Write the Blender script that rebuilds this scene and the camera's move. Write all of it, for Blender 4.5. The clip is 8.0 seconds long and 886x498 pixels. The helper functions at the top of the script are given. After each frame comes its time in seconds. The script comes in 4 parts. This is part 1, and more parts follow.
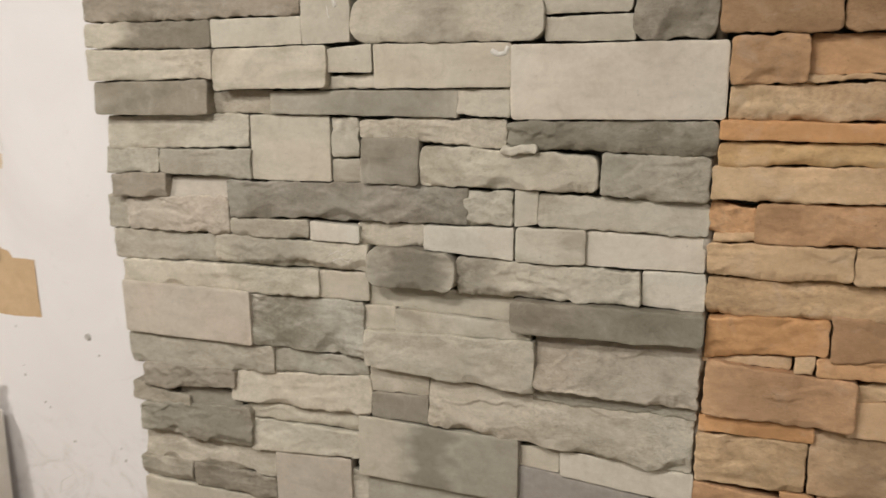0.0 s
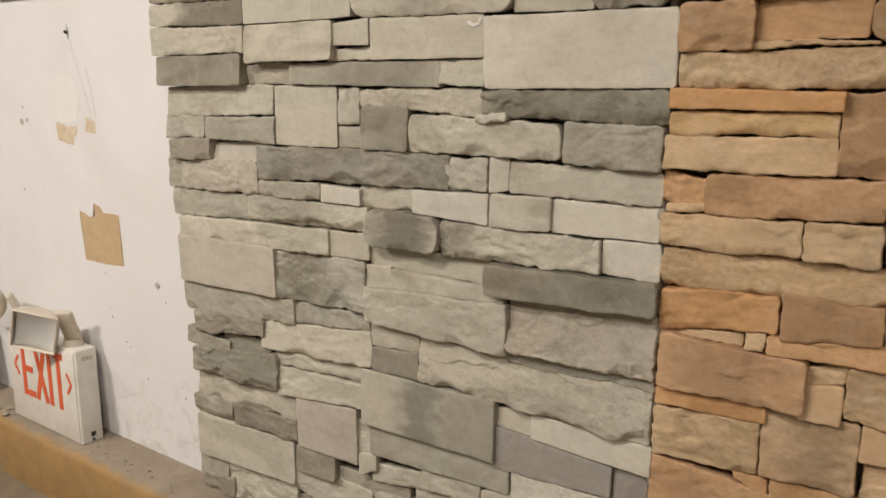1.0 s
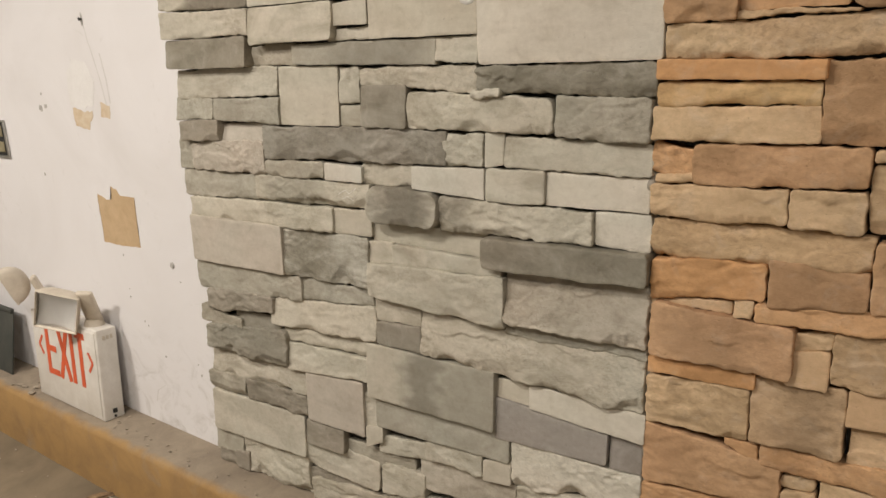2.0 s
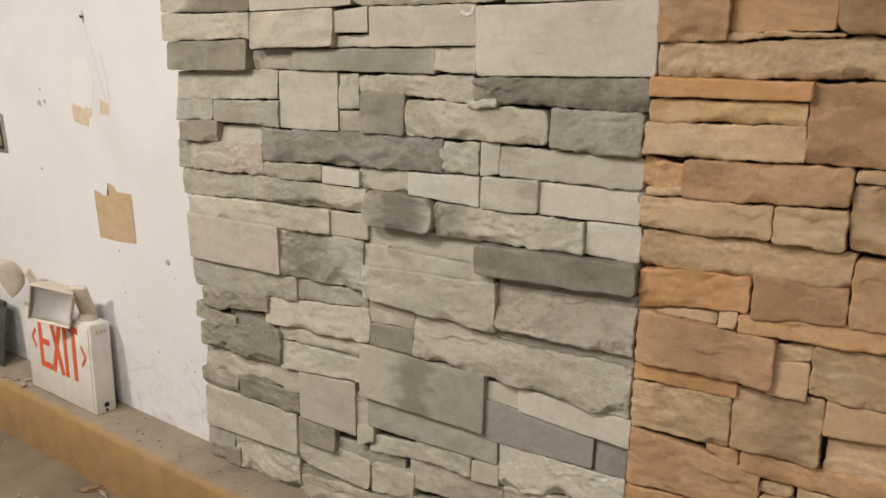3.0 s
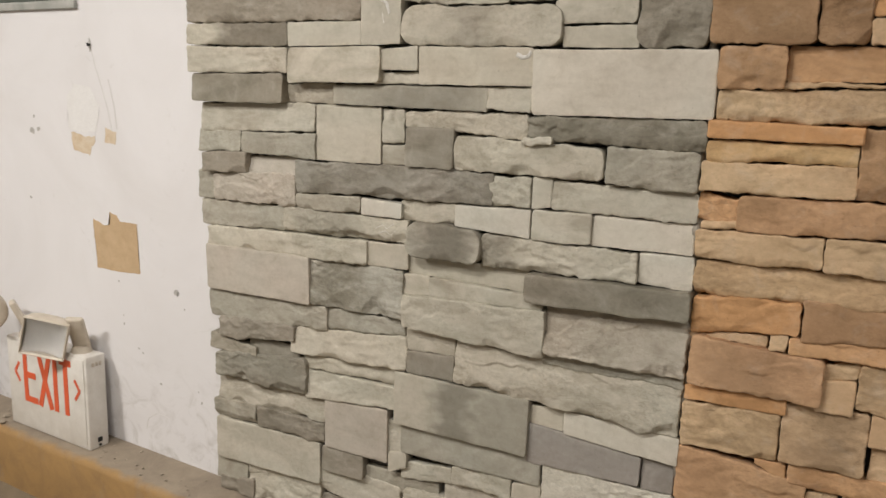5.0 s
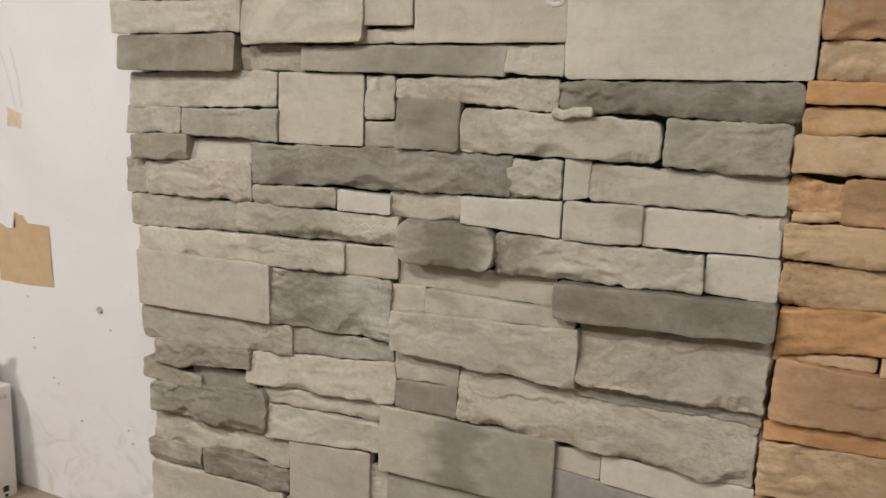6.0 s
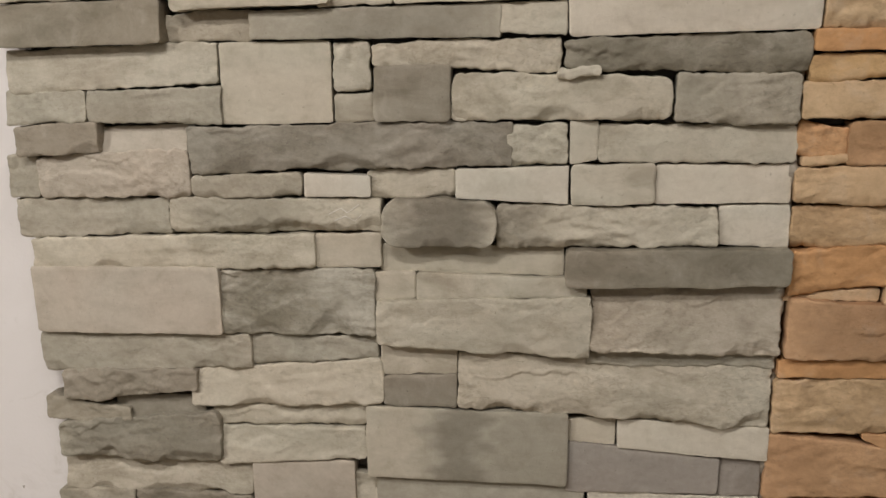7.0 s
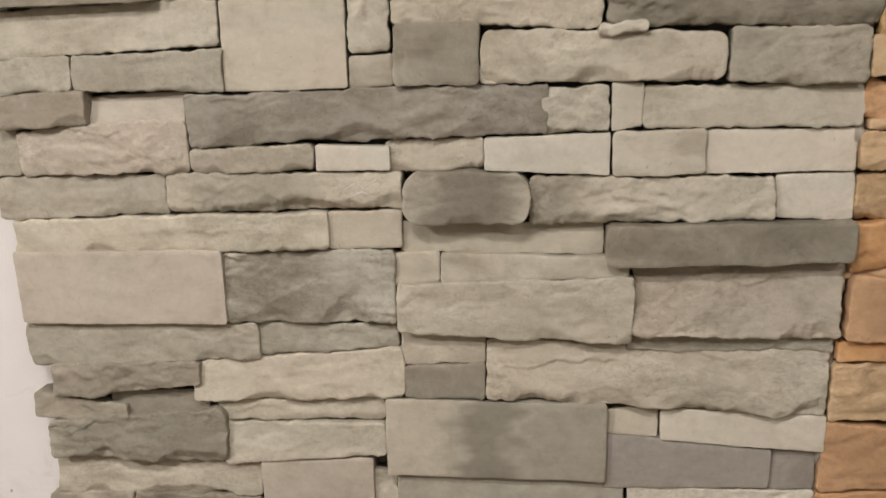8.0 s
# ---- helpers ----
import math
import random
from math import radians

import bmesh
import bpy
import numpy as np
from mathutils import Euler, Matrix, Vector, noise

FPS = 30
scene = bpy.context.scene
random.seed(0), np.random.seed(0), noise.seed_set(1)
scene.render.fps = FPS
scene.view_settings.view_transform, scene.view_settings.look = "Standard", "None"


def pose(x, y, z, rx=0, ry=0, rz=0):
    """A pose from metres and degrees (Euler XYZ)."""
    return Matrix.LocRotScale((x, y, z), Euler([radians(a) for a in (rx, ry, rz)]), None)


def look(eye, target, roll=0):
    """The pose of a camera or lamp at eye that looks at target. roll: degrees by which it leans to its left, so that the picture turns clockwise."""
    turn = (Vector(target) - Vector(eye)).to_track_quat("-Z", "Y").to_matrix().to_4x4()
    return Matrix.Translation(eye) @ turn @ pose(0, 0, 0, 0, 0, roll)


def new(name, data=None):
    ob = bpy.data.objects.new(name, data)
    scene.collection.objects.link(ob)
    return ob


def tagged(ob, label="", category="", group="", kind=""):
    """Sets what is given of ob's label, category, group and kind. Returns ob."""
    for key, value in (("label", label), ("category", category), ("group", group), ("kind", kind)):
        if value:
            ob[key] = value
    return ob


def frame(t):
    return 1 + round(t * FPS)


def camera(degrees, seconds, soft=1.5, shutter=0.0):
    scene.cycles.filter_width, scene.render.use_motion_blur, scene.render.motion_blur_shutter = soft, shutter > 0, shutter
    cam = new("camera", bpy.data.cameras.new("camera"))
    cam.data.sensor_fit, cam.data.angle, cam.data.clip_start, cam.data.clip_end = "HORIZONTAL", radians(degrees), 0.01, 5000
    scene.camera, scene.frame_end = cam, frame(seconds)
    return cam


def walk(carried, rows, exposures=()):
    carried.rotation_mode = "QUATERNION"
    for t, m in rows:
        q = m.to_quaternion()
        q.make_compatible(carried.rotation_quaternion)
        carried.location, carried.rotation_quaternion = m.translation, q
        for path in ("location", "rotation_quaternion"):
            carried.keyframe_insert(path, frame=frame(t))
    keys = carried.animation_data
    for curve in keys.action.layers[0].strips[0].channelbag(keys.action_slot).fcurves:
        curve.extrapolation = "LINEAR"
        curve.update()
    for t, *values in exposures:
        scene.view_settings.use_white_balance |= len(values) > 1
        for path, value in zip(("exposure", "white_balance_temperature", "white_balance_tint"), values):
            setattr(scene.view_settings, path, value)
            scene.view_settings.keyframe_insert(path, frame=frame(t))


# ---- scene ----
cam = camera(58.9, 8.0, soft=1.5, shutter=0.4)
PATH = [
    (0, (0.002, -0.003, 1.328), (-0.768, 1.775, 0.831), -1.3),
    (0.5, (0.156, 0.043, 1.32), (-0.863, 1.686, 0.807), -2.0),
    (1, (0.31, 0.075, 1.285), (-0.814, 1.651, 0.785), -1.4),
    (1.5, (0.351, 0.087, 1.261), (-0.812, 1.626, 0.731), -2.4),
    (1.7, (0.364, 0.085, 1.267), (-0.808, 1.615, 0.732), -2.6),
    (2.8, (0.374, 0.052, 1.277), (-0.785, 1.593, 0.748), -1.7),
    (3, (0.379, 0.047, 1.291), (-0.772, 1.593, 0.755), -1.0),
    (3.5, (0.361, -0.027, 1.354), (-0.709, 1.58, 0.832), 0.6),
    (4, (0.316, -0.132, 1.352), (-0.728, 1.506, 0.876), 0.2),
    (4.5, (0.261, -0.161, 1.336), (-0.763, 1.494, 0.872), 0.7),
    (4.7, (0.237, -0.161, 1.334), (-0.771, 1.5, 0.859), 0.6),
    (5.8, (0.03, 0.067, 1.243), (-0.88, 1.788, 0.786), 0.1),
    (6, (-0.049, 0.093, 1.237), (-0.897, 1.844, 0.773), 0.8),
    (6.5, (-0.234, 0.096, 1.232), (-0.762, 1.951, 0.7), -0.3),
    (7, (-0.388, 0.077, 1.21), (-0.699, 1.987, 0.703), -1.0),
    (7.5, (-0.436, 0.118, 1.19), (-0.7, 2.041, 0.708), -1.3),
    (8, (-0.46, 0.168, 1.179), (-0.734, 2.071, 0.627), -1.5),
]
walk(cam, [(t, look(eye, target, roll)) for t, eye, target, roll in PATH],
     exposures=[(0.0, 0.02, 6550, 10), (1.5, -0.02, 6850, 10), (3.5, 0.0, 6500, 10), (4.5, 0.0, 6450, 9), (5.8, -0.10, 6400, 9), (6.5, -0.18, 6550, 10), (7.0, -0.23, 6600, 11),
                (7.5, -0.09, 6450, 11), (8.0, 0.02, 6600, 12)])

# ---- light ----
world = bpy.data.worlds.new("world")
scene.world = world
world.use_nodes = True
world.node_tree.nodes["Background"].inputs[0].default_value = (0.9, 0.95, 1.0, 1)
world.node_tree.nodes["Background"].inputs[1].default_value = 0.02


def tube_light(x, y, z, length, width, watts, turn=0):
    data = bpy.data.lights.new("tube_light", "AREA")
    data.shape, data.size, data.size_y = "RECTANGLE", length, width
    data.energy, data.color = watts, (1.0, 0.945, 0.885)
    ob = new("tube_light", data)
    ob.matrix_world = pose(x, y, z, 0, 0, turn)
    return ob


LAMPS = [(-0.9, -0.18, 26.5), (-2.5, -0.8, 62.0), (1.0, -0.8, 20.0)]
for lx, ly, lw in LAMPS:
    tube_light(lx, ly, 2.40, 0.5, 0.2, lw)


# ---- materials ----
def nodes_of(name, rough=0.8, metal=0.0, spec=0.4):
    m = bpy.data.materials.new(name)
    m.use_nodes = True
    nt = m.node_tree
    b = nt.nodes["Principled BSDF"]
    b.inputs["Roughness"].default_value = rough
    b.inputs["Metallic"].default_value = metal
    b.inputs["Specular IOR Level"].default_value = spec
    return m, nt, b


def link(nt, a, b):
    nt.links.new(a, b)


def noise_tex(nt, vec, scale, detail=4.0, rough=0.6, distortion=0.0):
    n = nt.nodes.new("ShaderNodeTexNoise")
    n.inputs["Scale"].default_value = scale
    n.inputs["Detail"].default_value = detail
    n.inputs["Roughness"].default_value = rough
    n.inputs["Distortion"].default_value = distortion
    if vec is not None:
        link(nt, vec, n.inputs["Vector"])
    return n.outputs["Fac"]


def ramp(nt, fac, lo, hi, a=(0, 0, 0, 1), b=(1, 1, 1, 1)):
    r = nt.nodes.new("ShaderNodeValToRGB")
    r.color_ramp.elements[0].position, r.color_ramp.elements[1].position = lo, hi
    r.color_ramp.elements[0].color, r.color_ramp.elements[1].color = a, b
    link(nt, fac, r.inputs[0])
    return r.outputs[0]


def mix(nt, fac, a, b, mode="MIX"):
    m = nt.nodes.new("ShaderNodeMix")
    m.data_type, m.blend_type = "RGBA", mode
    for value, socket in ((fac, m.inputs[0]), (a, m.inputs[6]), (b, m.inputs[7])):
        if isinstance(value, (int, float)):
            socket.default_value = value
        elif isinstance(value, tuple):
            socket.default_value = (*value[:3], 1)
        else:
            link(nt, value, socket)
    return m.outputs[2]


def bump(nt, b, height, strength, distance):
    n = nt.nodes.new("ShaderNodeBump")
    n.inputs["Strength"].default_value, n.inputs["Distance"].default_value = strength, distance
    link(nt, height, n.inputs["Height"])
    link(nt, n.outputs[0], b.inputs["Normal"])


def object_vec(nt, spread=True, scale=(1, 1, 1)):
    tc = nt.nodes.new("ShaderNodeTexCoord")
    mp = nt.nodes.new("ShaderNodeMapping")
    mp.inputs["Scale"].default_value = scale
    link(nt, tc.outputs["Object"], mp.inputs["Vector"])
    if spread:
        info = nt.nodes.new("ShaderNodeObjectInfo")
        add = nt.nodes.new("ShaderNodeVectorMath")
        add.operation = "SCALE"
        add.inputs[0].default_value = (37.0, 53.0, 71.0)
        link(nt, info.outputs["Random"], add.inputs["Scale"])
        link(nt, add.outputs[0], mp.inputs["Location"])
    return mp.outputs[0]


def cast_stone():
    """Cast veneer stone: the piece's own pigment, clouded and streaked, with darker wash, pits and fine sand."""
    m, nt, b = nodes_of("cast_stone", 0.9, 0, 0.2)
    info = nt.nodes.new("ShaderNodeObjectInfo")
    v = object_vec(nt)
    flat = object_vec(nt, True, (0.6, 1, 1.3))
    cloud = noise_tex(nt, flat, 13.0, 4.0, 0.6, 0.7)
    streak = noise_tex(nt, object_vec(nt, True, (0.6, 1, 1.5)), 30.0, 5.0, 0.65, 0.6)
    wash = noise_tex(nt, v, 24.0, 5.0, 0.65, 0.6)
    blot = noise_tex(nt, v, 95.0, 5.0, 0.7, 0.3)
    sand = noise_tex(nt, v, 520.0, 3.0, 0.75)
    pit = noise_tex(nt, v, 210.0, 2.0, 0.5)
    tint = noise_tex(nt, object_vec(nt, True, (0.7, 1, 1)), 6.0, 2.0, 0.5, 0.4)
    heavy = mix(nt, 1.0, ramp(nt, cloud, 0.42, 0.62), info.outputs["Alpha"], "MULTIPLY")
    c = mix(nt, heavy, info.outputs["Color"], (0.55, 0.53, 0.485), "MULTIPLY")
    c = mix(nt, 1.0, c, ramp(nt, tint, 0.36, 0.64, (1.03, 0.985, 0.965, 1), (1.0, 0.995, 0.985, 1)), "MULTIPLY")
    c = mix(nt, ramp(nt, streak, 0.48, 0.76, (0, 0, 0, 1), (0.3, 0.3, 0.3, 1)), c, (0.72, 0.70, 0.66), "MULTIPLY")
    c = mix(nt, ramp(nt, wash, 0.52, 0.70, (0, 0, 0, 1), (0.4, 0.4, 0.4, 1)), c, (0.72, 0.69, 0.64), "MULTIPLY")
    c = mix(nt, ramp(nt, wash, 0.28, 0.47, (0.16, 0.16, 0.16, 1), (0, 0, 0, 1)), c, (0.74, 0.69, 0.62))
    c = mix(nt, ramp(nt, blot, 0.30, 0.66, (0.3, 0.3, 0.3, 1), (0, 0, 0, 1)), c, (0.72, 0.70, 0.67), "MULTIPLY")
    c = mix(nt, ramp(nt, pit, 0.22, 0.30, (0.5, 0.5, 0.5, 1), (0, 0, 0, 1)), c, (0.5, 0.48, 0.45), "MULTIPLY")
    c = mix(nt, 0.12, c, ramp(nt, sand, 0.3, 0.7, (0.6, 0.6, 0.6, 1), (1.0, 1.0, 1.0, 1)), "MULTIPLY")
    stain, rubbed = nt.nodes.new("ShaderNodeAttribute"), nt.nodes.new("ShaderNodeAttribute")
    stain.attribute_name, rubbed.attribute_name = "stain", "rubbed"
    c = mix(nt, stain.outputs["Fac"], c, (0.40, 0.39, 0.375), "MULTIPLY")
    worn = mix(nt, 1.0, mix(nt, 1.0, rubbed.outputs["Fac"], ramp(nt, blot, 0.35, 0.6), "MULTIPLY"), (0.75, 0.75, 0.75), "MULTIPLY")
    c = mix(nt, worn, c, (1.28, 1.26, 1.23), "MULTIPLY")
    # broken faces show speckled grit, smooth ones hardly any
    cleft = nt.nodes.new("ShaderNodeAttribute")
    cleft.attribute_name = "cleft"
    grit = noise_tex(nt, object_vec(nt, True, (0.75, 1, 1.2)), 120.0, 4.0, 0.7, 0.8)
    dull = mix(nt, 1.0, cleft.outputs["Fac"], ramp(nt, grit, 0.50, 0.66, (0, 0, 0, 1), (0.5, 0.5, 0.5, 1)), "MULTIPLY")
    c = mix(nt, dull, c, (0.60, 0.585, 0.56), "MULTIPLY")
    keen = mix(nt, 1.0, cleft.outputs["Fac"], ramp(nt, grit, 0.34, 0.46, (0.45, 0.45, 0.45, 1), (0, 0, 0, 1)), "MULTIPLY")
    c = mix(nt, keen, c, (1.24, 1.22, 1.19), "MULTIPLY")
    link(nt, c, b.inputs["Base Color"])
    h = mix(nt, mix(nt, 1.0, cleft.outputs["Fac"], (0.55, 0.55, 0.55), "MULTIPLY"), mix(nt, 0.4, mix(nt, 0.5, blot, streak), sand), grit)
    h = mix(nt, 0.3, h, ramp(nt, pit, 0.24, 0.36))
    bump(nt, b, h, 0.7, 0.0026)
    return m


def mottled(name, a, c, scale, rough=0.85, bump_mm=0.5, metal=0.0, spec=0.35, fine=300.0, lo=0.35, hi=0.7):
    m, nt, b = nodes_of(name, rough, metal, spec)
    v = object_vec(nt, False)
    big = noise_tex(nt, v, scale, 5.0, 0.6, 0.4)
    small = noise_tex(nt, v, fine, 3.0, 0.7)
    col = mix(nt, ramp(nt, big, lo, hi), a, c)
    col = mix(nt, 0.2, col, ramp(nt, small, 0.3, 0.7, (0.6, 0.6, 0.6, 1), (1, 1, 1, 1)), "MULTIPLY")
    link(nt, col, b.inputs["Base Color"])
    if bump_mm:
        bump(nt, b, mix(nt, 0.5, big, small), 0.5, bump_mm / 1000)
    return m


def wall_paint():
    m, nt, b = nodes_of("white_wall_paint", 0.6, 0, 0.35)
    v = object_vec(nt, False)
    smear = noise_tex(nt, v, 2.2, 4.0, 0.6, 1.0)
    grime = noise_tex(nt, v, 13.0, 6.0, 0.7, 1.2)
    orange_peel = noise_tex(nt, v, 160.0, 2.0, 0.5)
    c = mix(nt, ramp(nt, smear, 0.4, 0.75), (0.79, 0.775, 0.785), (0.73, 0.71, 0.71))
    c = mix(nt, ramp(nt, grime, 0.62, 0.78, (0, 0, 0, 1), (0.5, 0.5, 0.5, 1)), c, (0.58, 0.56, 0.53))
    # boot scuffs in the band above the kerb
    tc = nt.nodes.new("ShaderNodeSeparateXYZ")
    link(nt, v, tc.inputs[0])
    low = nt.nodes.new("ShaderNodeMapRange")
    low.inputs["From Min"].default_value, low.inputs["From Max"].default_value = 0.52, 0.22
    link(nt, tc.outputs[2], low.inputs["Value"])
    band = mix(nt, 1.0, low.outputs[0], ramp(nt, grime, 0.48, 0.66), "MULTIPLY")
    c = mix(nt, mix(nt, 1.0, band, (0.45, 0.45, 0.45), "MULTIPLY"), c, (0.42, 0.39, 0.35))
    link(nt, c, b.inputs["Base Color"])
    bump(nt, b, mix(nt, 0.4, orange_peel, smear), 0.35, 0.0015)
    return m


def kerb_paint():
    """Worn ochre paint on the kerb's face, rubbed off to grey cement along the top."""
    m, nt, b = nodes_of("worn_ochre_kerb", 0.8, 0, 0.3)
    v = object_vec(nt, False)
    rub = noise_tex(nt, v, 9.0, 5.0, 0.65, 0.5)
    dirt = noise_tex(nt, v, 11.0, 6.0, 0.65, 0.6)
    fine = noise_tex(nt, v, 260.0, 3.0, 0.7)
    s = nt.nodes.new("ShaderNodeSeparateXYZ")
    link(nt, v, s.inputs[0])
    edge = nt.nodes.new("ShaderNodeMapRange")
    edge.inputs["From Min"].default_value, edge.inputs["From Max"].default_value = 1.085, 1.15
    link(nt, s.outputs[1], edge.inputs["Value"])
    worn = nt.nodes.new("ShaderNodeMath")
    worn.operation = "ADD"
    link(nt, edge.outputs[0], worn.inputs[0])
    link(nt, rub, worn.inputs[1])
    mask = ramp(nt, worn.outputs[0], 0.62, 1.05)
    ochre = mix(nt, ramp(nt, dirt, 0.4, 0.72), (0.40, 0.245, 0.10), (0.30, 0.185, 0.085))
    cement = mix(nt, ramp(nt, dirt, 0.35, 0.7), (0.34, 0.28, 0.21), (0.24, 0.195, 0.15))
    c = mix(nt, mask, ochre, cement)
    c = mix(nt, 0.25, c, ramp(nt, fine, 0.3, 0.7, (0.5, 0.5, 0.5, 1), (1, 1, 1, 1)), "MULTIPLY")
    link(nt, c, b.inputs["Base Color"])
    bump(nt, b, mix(nt, 0.5, dirt, fine), 0.6, 0.002)
    return m


STONE = cast_stone()
PAINT = wall_paint()
KERB = kerb_paint()
FLOOR = mottled("dusty_concrete", (0.25, 0.20, 0.135), (0.16, 0.125, 0.085), 5.0, 0.85, 1.0)
# greys for the unseen enclosure, kept low so little light bounces back
CEIL = mottled("unseen_ceiling_grey", (0.46, 0.45, 0.43), (0.40, 0.39, 0.37), 3.0, 0.9, 0.4)
ROOM = mottled("unseen_wall_grey", (0.36, 0.345, 0.32), (0.30, 0.285, 0.265), 2.0, 0.8, 0.4)
MORTAR = mottled("grey_mortar", (0.16, 0.15, 0.135), (0.09, 0.083, 0.075), 30.0, 0.95, 2.0)
PAPER = mottled("torn_kraft_paper", (0.60, 0.44, 0.27), (0.52, 0.37, 0.22), 25.0, 0.9, 0.4)
FADED = mottled("thin_kraft_smear", (0.62, 0.48, 0.32), (0.72, 0.62, 0.49), 40.0, 0.9, 0.3)
SPACKLE = mottled("white_filler", (0.83, 0.82, 0.81), (0.79, 0.775, 0.765), 30.0, 0.85, 0.5)
SEAM = mottled("pressed_out_mortar", (0.42, 0.38, 0.32), (0.26, 0.235, 0.20), 45.0, 0.95, 2.0)
CHALK = mottled("rubbed_chalk", (0.70, 0.68, 0.64), (0.60, 0.58, 0.53), 60.0, 0.9, 0.3)
RUB = mottled("rubbed_grey", (0.68, 0.66, 0.65), (0.74, 0.73, 0.715), 50.0, 0.7, 0.0)
SIGNWHITE = mottled("dusty_white_plastic", (0.78, 0.75, 0.70), (0.66, 0.62, 0.56), 14.0, 0.45, 0.15, 0, 0.45)
CREAM = mottled("yellowed_plastic", (0.66, 0.59, 0.49), (0.54, 0.47, 0.38), 22.0, 0.45, 0.15, 0, 0.45)
RED = mottled("red_film", (0.78, 0.13, 0.05), (0.66, 0.12, 0.05), 30.0, 0.4, 0.0)
PANELGREEN = mottled("grey_green_enamel", (0.115, 0.135, 0.115), (0.09, 0.105, 0.09), 8.0, 0.4, 0.2, 0.0, 0.5)
TRIMGREY = mottled("chipped_grey_trim", (0.50, 0.49, 0.46), (0.32, 0.33, 0.30), 18.0, 0.5, 0.2)
STEEL = mottled("galvanised_steel", (0.55, 0.54, 0.50), (0.42, 0.41, 0.38), 30.0, 0.35, 0.2, 0.9, 0.5)
BROWNDEVICE = mottled("dusty_ochre_device", (0.33, 0.29, 0.18), (0.22, 0.19, 0.12), 40.0, 0.5, 0.2)
BLACK = mottled("black_plastic", (0.02, 0.02, 0.02), (0.04, 0.04, 0.035), 30.0, 0.5, 0.2)
DARKBOARD = mottled("dark_board", (0.05, 0.055, 0.05), (0.08, 0.08, 0.07), 14.0, 0.7, 0.4)
WOOD = mottled("splintered_wood", (0.30, 0.20, 0.11), (0.16, 0.10, 0.06), 60.0, 0.8, 0.6)
SCUFF = mottled("scuff_mark", (0.40, 0.38, 0.36), (0.54, 0.52, 0.49), 60.0, 0.7, 0.0)
REFLECTOR, _nt, _b = nodes_of("bright_reflector", 0.38, 0.4)
_b.inputs["Base Color"].default_value = (0.9, 0.9, 0.88, 1)
GLASS, _nt, _b = nodes_of("clear_lens", 0.18, 0.0, 0.5)
_b.inputs["Transmission Weight"].default_value = 1.0
_b.inputs["IOR"].default_value = 1.3
GLOW, _nt, _b = nodes_of("lamp_diffuser", 0.4)
_b.inputs["Emission Color"].default_value = (1.0, 0.93, 0.85, 1)
_b.inputs["Emission Strength"].default_value = 6.0


# ---- builders ----
def part(name, bm, material, parent, label=""):
    me = bpy.data.meshes.new(name)
    bm.to_mesh(me)
    bm.free()
    me.materials.append(material)
    ob = new(name, me)
    ob.parent = parent
    return tagged(ob, label) if label else ob


def thing(name, label, category, m=Matrix.Identity(4), group="", kind=""):
    ob = new(name)
    ob.empty_display_size = 0.05
    ob.matrix_world = m
    return tagged(ob, label, category, group, kind)


def box(x0, x1, y0, y1, z0, z1, bevel=0.0, seg=2):
    bm = bmesh.new()
    bmesh.ops.create_cube(bm, size=1.0)
    for v in bm.verts:
        v.co = Vector(((x0 + x1) / 2 + v.co.x * (x1 - x0), (y0 + y1) / 2 + v.co.y * (y1 - y0), (z0 + z1) / 2 + v.co.z * (z1 - z0)))
    if bevel:
        bmesh.ops.bevel(bm, geom=bm.edges[:], offset=bevel, segments=seg, affect="EDGES", profile=0.5)
        for f in bm.faces:
            f.smooth = True
    return bm


def solid(name, label, bm, material, category, kind="structure"):
    me = bpy.data.meshes.new(name)
    bm.to_mesh(me)
    bm.free()
    me.materials.append(material)
    return tagged(new(name, me), label, category, kind=kind)


def slab(points, y0, y1, wob=0.0, seed=0, sub=10):
    """A thin plate in the wall's plane with a ragged outline round the given corners."""
    bm = bmesh.new()
    ring = []
    n = len(points)
    for i in range(n):
        (ax, az), (bx, bz) = points[i], points[(i + 1) % n]
        for k in range(sub):
            f = k / sub
            x, z = ax + (bx - ax) * f, az + (bz - az) * f
            d = noise.noise_vector(Vector((x * 60, z * 60, seed))) * wob
            ring.append((x + d.x, z + d.y))
    front = [bm.verts.new((x, y0, z)) for x, z in ring]
    back = [bm.verts.new((x, y1, z)) for x, z in ring]
    bm.faces.new(front)
    bm.faces.new(back[::-1])
    for i in range(len(ring)):
        j = (i + 1) % len(ring)
        bm.faces.new((front[j], front[i], back[i], back[j]))
    bmesh.ops.triangulate(bm, faces=[f for f in bm.faces if len(f.verts) > 4])
    bmesh.ops.recalc_face_normals(bm, faces=bm.faces[:])
    return bm


WALL_Y = 1.232
KERB_Z = 0.195

# ---- room ----
solid("wall_north", "white painted wall, scuffed and patched", box(-3.4, 2.4, WALL_Y, WALL_Y + 0.14, 0, 2.5), PAINT, "wall")
# south, west, east walls and ceiling are unseen, added to set the bounce
solid("wall_south", "unseen grey wall added to limit bounced light", box(-3.4, 2.4, -2.74, -2.6, 0, 2.5), ROOM, "wall")
solid("wall_west", "unseen grey wall added to limit bounced light", box(-3.54, -3.4, -2.74, WALL_Y + 0.14, 0, 2.5), ROOM, "wall")
solid("wall_east", "unseen grey wall added to limit bounced light", box(2.4, 2.54, -2.74, WALL_Y + 0.14, 0, 2.5), ROOM, "wall")
solid("floor", "dusty grey-brown concrete floor", box(-3.54, 2.54, -2.74, WALL_Y + 0.14, -0.12, 0), FLOOR, "floor")
